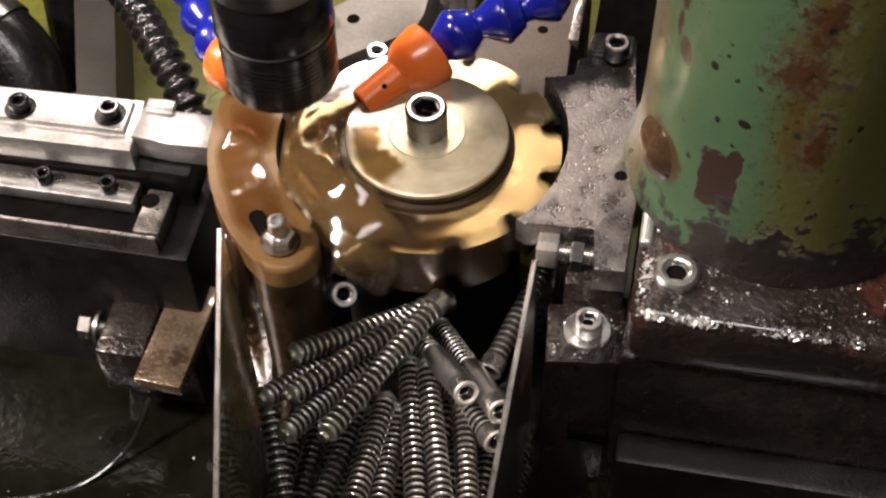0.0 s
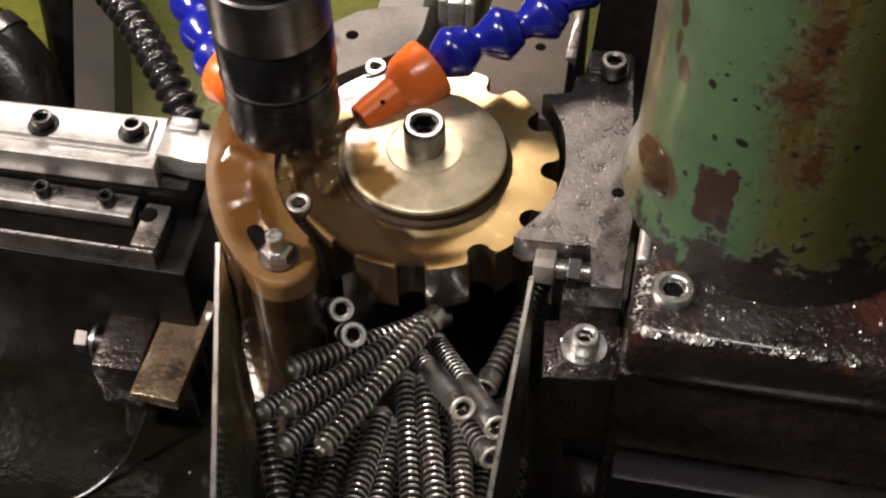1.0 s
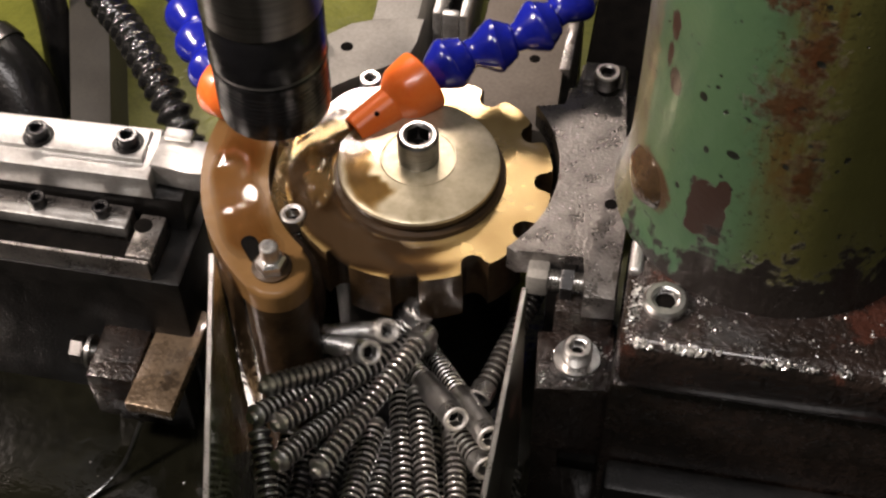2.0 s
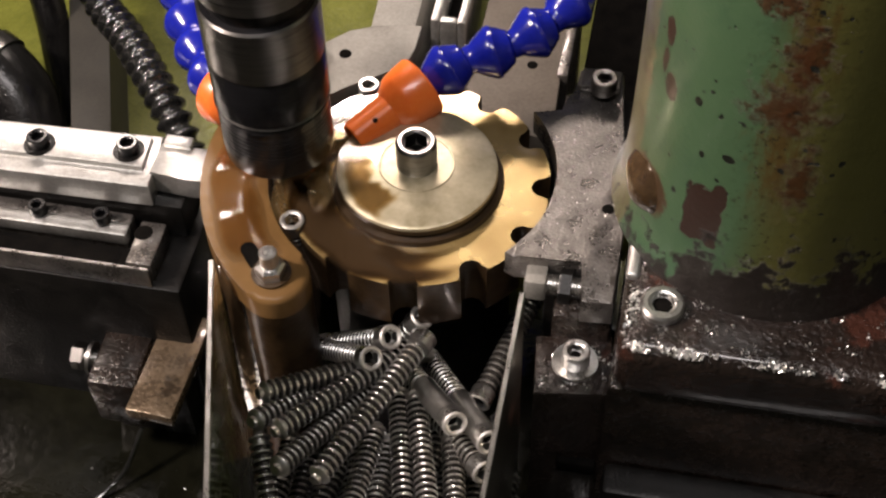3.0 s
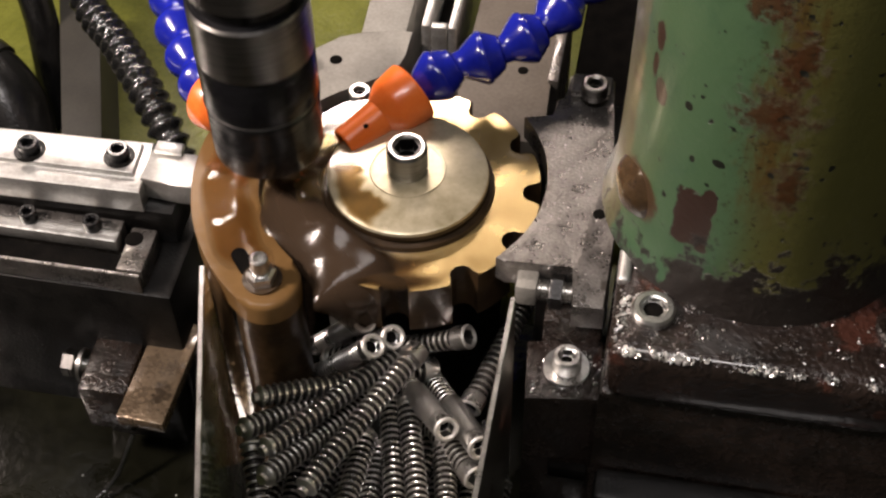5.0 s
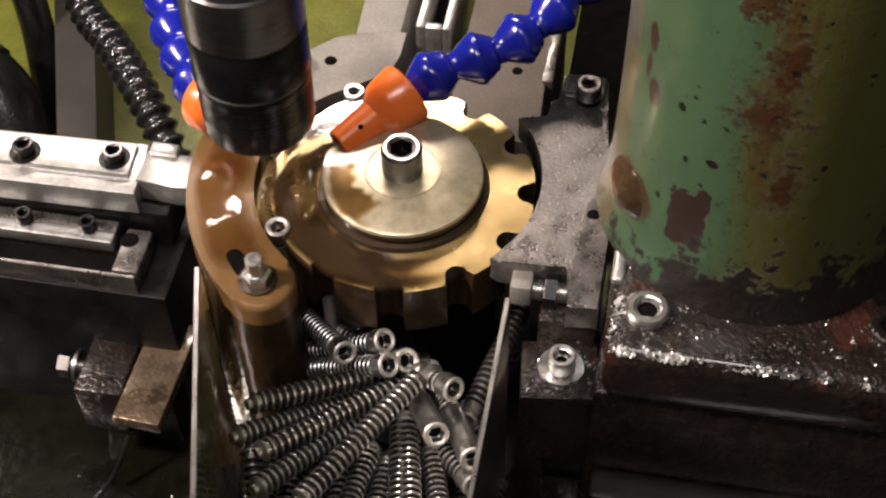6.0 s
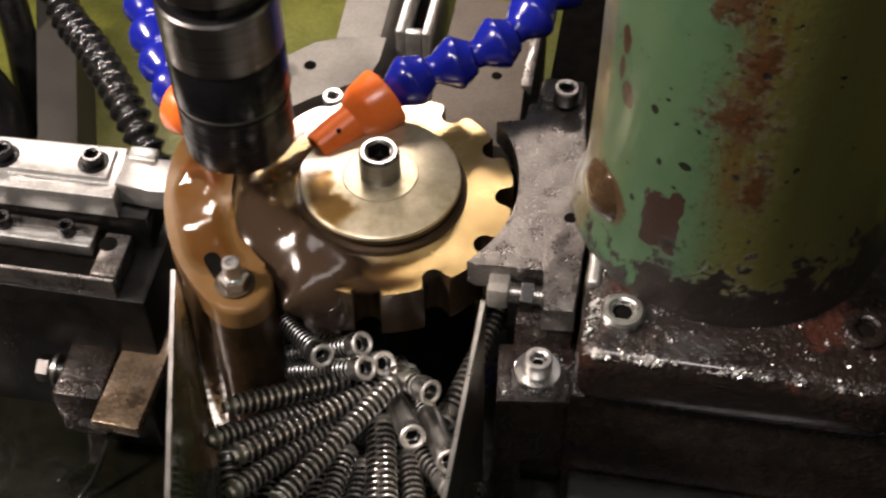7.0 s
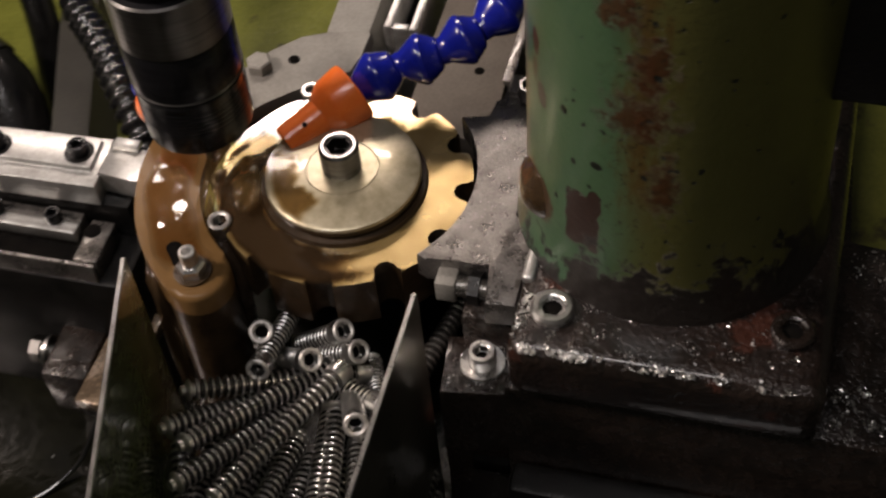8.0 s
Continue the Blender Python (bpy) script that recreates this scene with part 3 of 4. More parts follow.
def stop_bar():
    b = holder("stop_bar", pose(0, 0, 0), "wet brown flat steel bar bolted below the guide", "bar")
    part("flat_bar", block(-0.0118, 0.0118, -0.0300, 0.0300, -0.004, 0.004, 0.0008), BROWN_BAR, b, "", pose(-0.1155, -0.0565, -0.0990, 0, 0, -3))
    part("clamp_block", block(-0.1530, -0.1285, -0.0740, -0.0400, -0.130, -0.0950, 0.002), DARK_CAST, b, "dark greasy clamp block")
    part("bolt_shank", lathe([(0, 0), (0.0040, 0), (0.0040, 0.010), (0, 0.010)], 20), STEEL, b, "", pose(-0.1530, -0.0560, -0.1020, 0, -90, 0))
    part("bolt_head", lathe([(0, 0), (0.0066, 0.0), (0.0070, 0.0006), (0.0070, 0.0060), (0.0060, 0.0068), (0, 0.0068)], 6), SPINDLE_STEEL, b, "oily hexagon bolt head", pose(-0.1600, -0.0560, -0.1020, 0, -90, 0), 20)
    part("bolt_washer", lathe([(0.004, 0), (0.0085, 0), (0.0085, 0.0018), (0.004, 0.0018)], 28), STEEL, b, "", pose(-0.1560, -0.0560, -0.1020, 0, -90, 0))
    part("bracket", block(-0.1520, -0.1100, -0.0600, -0.0442, -0.161, -0.1040, 0.002), BLACK_STEEL, b)
    return b


stop_bar()


# ---------------------------------------------------------------- catch bin
def catch_bin():
    b = holder("catch_bin", pose(0, 0, 0), "open sheet steel catch bin full of screws", "bin")
    def sheet(x0, y0, x1, y1, z0, z1, thick, name, label):
        d = Vector((x1 - x0, y1 - y0)).normalized()
        n = Vector((-d.y, d.x)) * thick / 2
        o = [(x0 - n.x, y0 - n.y), (x1 - n.x, y1 - n.y), (x1 + n.x, y1 + n.y), (x0 + n.x, y0 + n.y)]
        guard = part(name, prism(o, z0, z1 - 0.0012, 0, 1), GUARD_GREEN if name == "left_guard" else GUARD, b, label)
        part("worn_edge", prism(o, z1 - 0.0012, z1, 0.0003, 1), STEEL, guard, "bright worn metal edge")
    sheet(-0.0640, -0.0913, -0.0250, -0.2320, -0.161, 0.0425, 0.0022, "left_guard", "upright sheet guard with a worn bright edge")
    sheet(0.0600, -0.0857, 0.0600, -0.2320, -0.161, 0.0425, 0.0022, "right_guard", "upright sheet guard with a worn bright edge")
    part("bin_floor", prism([(-0.061, -0.0913), (0.0585, -0.0857), (0.0585, -0.2320), (-0.0235, -0.2320)], -0.112, -0.108, 0), BLACK_STEEL, b)
    part("front_sheet", block(-0.0236, 0.0586, -0.2345, -0.2323, -0.161, -0.02, 0.0003, 1), GUARD, b)
    part("bin_leg", block(-0.02, 0.05, -0.20, -0.13, -0.161, -0.1121, 0), BLACK_STEEL, b)
    return b


catch_bin()


# ---------------------------------------------------------------- plate, stop bolt and lug beside the drum
def side_plate():
    p = holder("side_plate", pose(0, 0, 0), "scratched oily steel plate hollowed round the drum", "plate")
    outline = [(0.0950, -0.0615), (0.0950, -0.0100), (0.0890, 0.0300), (0.0850, 0.0720), (0.0640, 0.0720), (0.0640, 0.0560), (0.0600, 0.0550), (0.0600, 0.0440)] + arc(0, 0, 0.0625, 42, -42, 26) + [(0.0510, -0.0440), (0.0800, -0.0410), (0.0815, -0.0625)]
    part("plate", prism(outline, -0.004, 0.010, 0.0008), PLATE_STEEL, p)
    part("riser", block(0.064, 0.094, -0.038, 0.070, -0.161, -0.0041, 0.001), BLACK_STEEL, p, "dark oily riser block")
    part("back_step", block(0.0655, 0.0840, 0.0580, 0.0700, 0.0101, 0.0140, 0.0008), PLATE_STEEL, p)
    part("pin_hole", lathe([(0, 0.0104), (0.0026, 0.0104), (0.0030, 0.0098), (0, 0.0098)], 20), HOLE_SHADE, p, "", pose(0.0870, -0.0110, 0))
    return p


side_plate()
cap_screw("plate_screw", pose(0.0765, 0.0570, 0.0220, 0, 0, 0), 0.0060, 0.0080, "wet dark steel socket cap screw on the plate", 0, "cap screws", SPINDLE_STEEL)


def stop_bolt():
    b = holder("stop_bolt", pose(0.0565, -0.0475, -0.0010, 0, 90, 0), "square-headed steel stop bolt", "bolt")
    part("bolt_head", block(-0.0062, 0.0062, -0.0052, 0.0052, 0, 0.0092, 0.0012), GREY_STEEL, b)
    prof = []
    for i in range(14):
        prof += [(0.0042, 0.0090 + i * 0.0013), (0.0049, 0.0090 + i * 0.0013 + 0.00065)]
    part("thread", lathe([(0, 0.0088)] + prof + [(0, 0.0275)], 20), SCREW_STEEL, b)
    part("nut", lathe([(0, 0.0145), (0.0078, 0.0145), (0.0082, 0.0152), (0.0082, 0.0198), (0, 0.0204)], 6), BLACK_STEEL, b, "dark lock nut", None, 20)
    return b


stop_bolt()


def lug():
    g = holder("clamp_lug", pose(0, 0, 0), "greasy black cast lug holding the stop bolt", "lug")
    part("body", prism([(0.0640, -0.0620), (0.0965, -0.0560), (0.0990, -0.0870), (0.0670, -0.0915)], -0.161, -0.0190, 0.0015), FLANGE_CAST, g)
    part("slot", block(0.0790, 0.0960, -0.0925, -0.0880, -0.0780, -0.0700, 0.001), HOLE_SHADE, g, "dark milled slot")
    part("upstand", block(0.0700, 0.0950, -0.0610, -0.0400, -0.1612, -0.0043, 0.0015), DARK_CAST, g)
    return g


lug()
cap_screw("lug_screw", pose(0.0822, -0.0738, -0.0088), 0.0062, 0.0084, "bright socket cap screw with washer on the lug", 0.0098)


# ---------------------------------------------------------------- green column on its flange
def column():
    c = holder("machine_column", pose(0, 0, 0), "chipped green painted cast column with rust stains", "column")
    cx, cy = 0.1525, -0.0108
    prof = [(0, 0.62), (0.060, 0.62), (0.0597, 0.30), (0.0597, 0.20), (0.0597, 0.12), (0.0600, 0.095), (0.0604, 0.075), (0.0608, 0.062), (0.0614, 0.050), (0.0626, 0.042), (0.0645, 0.0365), (0.0655, 0.0331), (0, 0.0331)]
    bm = lathe(prof, 128)
    bmesh.ops.subdivide_edges(bm, edges=[e for e in bm.edges if abs(e.verts[0].co.z - e.verts[1].co.z) > 0.015 and e.verts[0].co.xy.length > 0.01], cuts=12)
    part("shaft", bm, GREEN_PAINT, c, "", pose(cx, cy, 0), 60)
    part("flange", block(0.0985, 0.224, -0.0995, 0.0850, 0.0, 0.0330, 0.008, 4), FLANGE_CAST, c, "greasy dark cast flange with pitted surface")
    part("foot", prism([(0.0975, -0.0960), (0.300, -0.0960), (0.300, 0.0040), (0.2260, 0.0050), (0.2260, 0.0870), (0.0975, 0.0870)], -0.161, -0.0002, 0.003), DARK_CAST, c, "dark cast foot")
    # swollen bare boss at the side of the shaft
    boss = bmesh.new()
    bmesh.ops.create_uvsphere(boss, u_segments=40, v_segments=24, radius=1)
    for v in boss.verts:
        w = 1 + 0.10 * noise.noise(v.co * 1.7 + Vector((3, 1, 8)))
        v.co = Vector((v.co.x * 0.0170 * w, v.co.y * 0.0150 * w, v.co.z * 0.0175 * w))
    part("boss", boss, BOSS_BROWN, c, "bare brown boss with worn paint", pose(cx + 0.0495 * math.cos(radians(-150)), cy + 0.0495 * math.sin(radians(-150)), 0.0640, 0, 0, -151), 80)
    part("worn_corner", block(0.0984, 0.1040, -0.0640, -0.0300, 0.0296, 0.0342, 0.0020, 3), SLIDE_STEEL, c, "bright wet worn corner of the flange")
    part("clamp_arm", block(0.1990, 0.4200, -0.0350, 0.0200, 0.1240, 0.2200, 0.006, 3), BLACK_STEEL, c, "black clamp arm on the column")
    part("ledge", block(0.1000, 0.330, -0.1120, -0.0962, -0.161, -0.0560, 0.003), BLACK_STEEL, c)
    return c


column()
cap_screw("flange_screw", pose(0.1142, -0.0770, 0.0368), 0.0088, 0.0040, "oily socket cap screw sunk in the flange", 0.0, "flange screws")
cap_screw("flange_screw", pose(0.2080, -0.0700, 0.0368), 0.0088, 0.0040, "oily socket cap screw sunk in the flange", 0.0, "flange screws", DARK_CAST)


# ---------------------------------------------------------------- coolant nozzles of jointed plastic hose
def segment_mesh(r):
    """One joint: a ball, a waist and a flared socket, along +z."""
    return lathe([(0, 0), (r * 0.52, 0.0), (r * 0.56, r * 0.18), (r * 0.58, r * 0.34), (r * 0.70, r * 0.50), (r * 0.95, r * 0.92), (r * 1.04, r * 1.10), (r * 1.06, r * 1.22), (r * 1.03, r * 1.34), (r * 0.98, r * 1.38), (r * 0.84, r * 1.66), (r * 0.72, r * 1.84), (r * 0.70, r * 1.92), (r * 0.58, r * 2.02), (0, r * 2.1)], 36)


def jointed_hose(points, r, label):
    """points: the tip, the collar, then the joints, in order."""
    h = holder("coolant_hose", pose(0, 0, 0), label, "coolant hose", "coolant hoses")
    tip, collar = Vector(points[0]), Vector(points[1])
    length = (collar - tip).length
    part("nozzle", lathe([(0, 0.004), (r * 0.40, 0.004), (r * 0.46, 0.0004), (r * 0.60, 0), (r * 0.65, 0.0008), (r * 0.68, length * 0.30), (r * 0.72, length * 0.58), (r * 0.84, length * 0.62), (r * 1.10, length * 0.74), (r * 1.16, length * 0.80), (r * 1.24, length * 1.02), (r * 1.25, length * 1.10), (r * 1.20, length * 1.13), (r * 0.80, length * 1.13), (r * 0.72, length * 1.04), (0, length * 1.04)], 40), ORANGE, h, "orange plastic nozzle", look(tip, tip - (collar - tip)), 22)
    part("screw_hole", lathe([(0, 0.0004), (0.0011, 0.0004), (0.0013, -0.0006), (0, -0.0006)], 12), HOLE_SHADE, h, "small dark hole", look(tip.lerp(collar, 0.36) + Vector((0.15, -0.62, 0.77)) * r * 0.70, tip.lerp(collar, 0.36)))
    mesh = mesh_of("joint", segment_mesh(r), BLUE)
    way = [collar] + [Vector(p) for p in points[2:]]
    for a, b in zip(way, way[1:]):
        ob = new("joint", mesh)
        ob.parent = h
        d = (b - a)
        ob.matrix_basis = look(a + d * 0.12, a - d) @ Matrix.Diagonal((1, 1, d.length * 1.08 / (2.1 * r), 1))
    return h


jointed_hose([(-0.0322, 0.0123, 0.0080), (-0.0085, 0.0388, 0.0166), (0.0097, 0.0522, 0.0247), (0.0297, 0.0600, 0.0295), (0.0467, 0.0720, 0.0345), (0.0590, 0.0900, 0.0395), (0.0700, 0.1100, 0.0415), (0.0815, 0.1350, 0.0380), (0.0900, 0.1680, 0.0140), (0.0960, 0.1950, -0.0300)], 0.0120, "blue jointed coolant hose with an orange nozzle")
jointed_hose([(-0.0740, 0.0060, 0.0225), (-0.0930, 0.0200, 0.0185), (-0.1070, 0.0370, 0.0155), (-0.1190, 0.0570, 0.0120), (-0.1310, 0.0780, 0.0090), (-0.1410, 0.1010, 0.0065), (-0.1490, 0.1280, 0.0000), (-0.1560, 0.1600, -0.0140)], 0.0119, "blue jointed coolant hose with an orange nozzle")


# ---------------------------------------------------------------- behind the drum
def rear_plate():
    p = holder("rear_lever", pose(0, 0, 0), "pale grey curved steel arm with a round hole", "arm")
    outline = [(-0.0200, 0.1125), (-0.0300, 0.1115), (-0.0440, 0.1085), (-0.0560, 0.1030), (-0.0690, 0.0900), (-0.0820, 0.0700), (-0.0900, 0.0480), (-0.0720, 0.0380), (-0.0600, 0.0530), (-0.0480, 0.0640), (-0.0360, 0.0730), (-0.0230, 0.0830), (-0.0210, 0.0950)]
    part("arm", prism(outline, -0.020, -0.012, 0.0008), GREY_STEEL, p)
    part("hole", lathe([(0, -0.0117), (0.0030, -0.0117), (0.0033, -0.0122), (0, -0.0122)], 24), HOLE_SHADE, p, "", pose(-0.0545, 0.0858, 0))
    part("hex_nut", lathe([(0, -0.0060), (0.0058, -0.0060), (0.0068, -0.0068), (0.0068, -0.0119), (0, -0.0119)], 6), GREY_STEEL, p, "oily hexagon nut", pose(-0.0700, 0.0770, 0), 20)
    part("carrier", block(-0.0800, -0.0300, 0.0480, 0.0800, -0.161, -0.0202, 0.002), BLACK_STEEL, p)
    return p


rear_plate()
cap_screw("arm_screw", pose(-0.0368, 0.0615, -0.0060), 0.0052, 0.0060, "bright socket cap screw by the arm", 0)


def rear_parts():
    a = holder("rear_bar", pose(0, 0, 0), "pale grey flat steel bar running back", "bar")
    part("bar", prism([(-0.0500, 0.1150), (-0.0270, 0.1180), (-0.0300, 0.2600), (-0.0560, 0.2600)], -0.161, -0.0260, 0.001), GREY_STEEL, a)
    b = holder("slotted_rail", pose(0, 0, 0), "bright steel rail with a long slot", "rail")
    for x0, x1 in ((-0.0200, -0.0150), (-0.0060, -0.0010)):
        part("rail_side", block(x0, x1, 0.1280, 0.2700, -0.161, -0.0220, 0.0015), SLIDE_STEEL, b)
    part("rail_end", block(-0.0149, -0.0061, 0.1280, 0.1330, -0.161, -0.0225, 0.001), SLIDE_STEEL, b)
    part("slot_floor", block(-0.0149, -0.0061, 0.1331, 0.2700, -0.161, -0.0400, 0), HOLE_SHADE, b)
    c = holder("bracket_plate", pose(0, 0, 0), "dull brown-grey steel plate with drilled hole", "plate")
    part("plate", prism([(0.0060, 0.0680), (0.0535, 0.0620), (0.0490, 0.1700), (0.0060, 0.1700)], -0.044, -0.0300, 0.001), DULL_BROWN, c)
    part("hole", lathe([(0, -0.0297), (0.0026, -0.0297), (0.0029, -0.0302), (0, -0.0302)], 20), HOLE_SHADE, c, "", pose(0.0364, 0.1120, 0))
    part("support", block(0.0080, 0.0480, 0.0760, 0.1650, -0.161, -0.0441, 0.001), BLACK_STEEL, c)
    d = holder("rear_casting", pose(0, 0, 0), "black oily casting behind the column", "casting")
    # body wears the same flat black as the holes
    part("body", block(0.0560, 0.2300, 0.1250, 0.3000, -0.161, -0.1200, 0.004), HOLE_SHADE, d)
    part("strip", block(0.0500, 0.0555, 0.1050, 0.1750, -0.161, -0.0280, 0.001), PLATE_STEEL, d, "oily bright strip")
    e = holder("rear_strap", pose(0, 0, 0), "dark flat steel strap running back", "bar")
    part("strap", prism([(-0.2130, 0.0700), (-0.1900, 0.0720), (-0.2430, 0.2200), (-0.2690, 0.2200)], -0.161, -0.1000, 0.001), STRAP_STEEL, e)


rear_parts()


def rear_hoses():
    rough_way = spline([(-0.285, 0.300, -0.02), (-0.245, 0.200, -0.02), (-0.2150, 0.1480, -0.05), (-0.1865, 0.1170, -0.05), (-0.1620, 0.0870, -0.05), (-0.1400, 0.0600, -0.06), (-0.1250, 0.0400, -0.09), (-0.1210, 0.0330, -0.158)], 40)
    way, gone, pace = [rough_way[0]], 0.0, 0.00105
    for a, b in zip(rough_way, rough_way[1:]):
        length = (b - a).length
        while gone + length >= pace * len(way):
            way.append(a.lerp(b, (pace * len(way) - gone) / length))
        gone += length
    h = holder("corrugated_hose", pose(0, 0, 0), "shiny black corrugated rubber hose", "hose", "hoses")
    part("hose_body", tube(way, lambda i, s: 0.0086 + 0.0017 * math.cos(i * math.pi / 4), 22), RUBBER, h, "", None, 70)
    part("cuff", tube(spline([(-0.291, 0.318, -0.02), (-0.257, 0.226, -0.018), (-0.245, 0.200, -0.02)], 8), 0.0118, 22), HOSE_BLACK, h, "smooth black cuff")
    for pts, r in (([(-0.42, 0.120, -0.10), (-0.32, 0.132, -0.092), (-0.268, 0.118, -0.105), (-0.245, 0.080, -0.150)], 0.022), ([(-0.42, 0.20, -0.03), (-0.31, 0.205, -0.05), (-0.270, 0.185, -0.08), (-0.255, 0.150, -0.160)], 0.010)):
        hose = holder("cable_hose", pose(0, 0, 0), "thick smooth black rubber hose", "hose", "hoses")
        way = spline(pts, 12)
        part("hose_body", tube(way, r, 20), HOSE_BLACK, hose)
        part("hose_clamp", tube(way[19:22], r * 1.07, 20), SPINDLE_STEEL, hose, "narrow steel clamp band")
    tagged(part("thin_cable", tube(spline([(-0.32, -0.14, -0.150), (-0.22, -0.135, -0.156), (-0.165, -0.120, -0.156), (-0.140, -0.095, -0.150), (-0.130, -0.075, -0.130)], 14), 0.0014, 10), RUBBER), "thin black cable on the bed", "cable")


rear_hoses()


# ---------------------------------------------------------------- long socket screws
def stud_mesh(plain=0.0):
    """Head face at the origin, body along -z; plain: length of smooth shank under the head."""
    bm = socket_profile(0.0056, 0.0075, 0.0036, 0.006, None, 24)
    prof, z = [(0.0045, -0.0076)], -0.0078
    if plain:
        prof, z = [(0.0055, -0.0078), (0.0055, -plain), (0.0046, -plain - 0.0008)], -plain - 0.0010
    while z > -0.0830:
        prof += [(0.0030, z), (0.0030, z - 0.0014), (0.0046, z - 0.0018), (0.0049, z - 0.0021), (0.0049, z - 0.0027), (0.0046, z - 0.0030)]
        z -= 0.0034
    prof += [(0.0033, z - 0.0003), (0.0025, z - 0.0008), (0.0024, z - 0.0026), (0, z - 0.0029)]
    lathe(prof, 20, bm)
    me = mesh_of("socket_screw", bm, SCREW_STEEL, 40)
    me.materials.append(GROOVE_SHADE)
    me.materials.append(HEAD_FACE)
    # thread grooves get a dark colour: painted shade between the crests
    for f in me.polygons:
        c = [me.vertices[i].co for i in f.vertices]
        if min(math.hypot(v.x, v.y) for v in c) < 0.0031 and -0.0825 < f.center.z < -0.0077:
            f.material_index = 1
        elif f.center.z > -0.0007 and f.normal.z > 0.3:
            f.material_index = 2
    return me


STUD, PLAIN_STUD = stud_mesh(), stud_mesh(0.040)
SOCKET = mesh_of("socket_floor", lathe([(0.0031, -0.0058), (0, -0.0057)], 10), HOLE_SHADE)


def stud(m, label="oily steel socket screw with coarse thread", mesh=STUD):
    ob = new("socket_screw", mesh)
    ob.matrix_basis = m
    floor_ob = new("socket_floor", SOCKET)
    floor_ob.parent = ob
    return tagged(ob, label, "screw", "socket screws")


STANDING = {
    1: {'A': look(*((-0.0239, -0.0691, -0.0240), (-0.0489, -0.0213, -0.0935))), 'B': look(*((0.0018, -0.0706, -0.0240), (-0.0501, -0.0396, -0.0879))), 'C': look(*((-0.0083, -0.0601, -0.0240), (-0.0454, -0.0287, -0.0973))), 'D': look(*((0.0049, -0.0687, -0.0240), (-0.0529, -0.0436, -0.0855))), 'E': look(*((0.0161, -0.0652, -0.0240), (-0.0416, -0.0463, -0.0877)))},
    2: {'A': look(*((-0.0153, -0.0826, -0.0220), (-0.0353, -0.0354, -0.0935))), 'B': look(*((-0.0042, -0.0831, -0.0240), (-0.0527, -0.0415, -0.0845))), 'C': look(*((-0.0013, -0.0741, -0.0220), (-0.0404, -0.0463, -0.0958))), 'D': look(*((0.0097, -0.0829, -0.0210), (-0.0491, -0.0550, -0.0803))), 'E': look(*((0.0261, -0.0748, -0.0240), (-0.0340, -0.0505, -0.0835)))},
    3: {'B': look(*((0.0126, -0.0559, -0.0260), (-0.0306, -0.0584, -0.1026))), 'C': look(*((0.0057, -0.0662, -0.0250), (-0.0310, -0.0261, -0.0942))), 'D': look(*((0.0162, -0.0767, -0.0250), (-0.0266, -0.0379, -0.0914))), 'E': look(*((0.0061, -0.0834, -0.0240), (-0.0412, -0.0456, -0.0879)))},
    4: {'C': look(*((0.0381, -0.0581, -0.0280), (-0.0340, -0.0481, -0.0775))), 'D': look(*((0.0393, -0.0901, -0.0220), (-0.0241, -0.0428, -0.0605))), 'E': look(*((0.0429, -0.0970, -0.0300), (-0.0272, -0.0569, -0.0649)))},
    5: {'D': look(*((-0.0105, -0.0797, -0.0220), (-0.0609, -0.0213, -0.0644))), 'E': look(*((-0.0159, -0.0940, -0.0240), (-0.0201, -0.0137, -0.0599)))},
    6: {'E': look(*((-0.0203, -0.0745, -0.0220), (-0.0396, -0.0292, -0.0949)))},
}
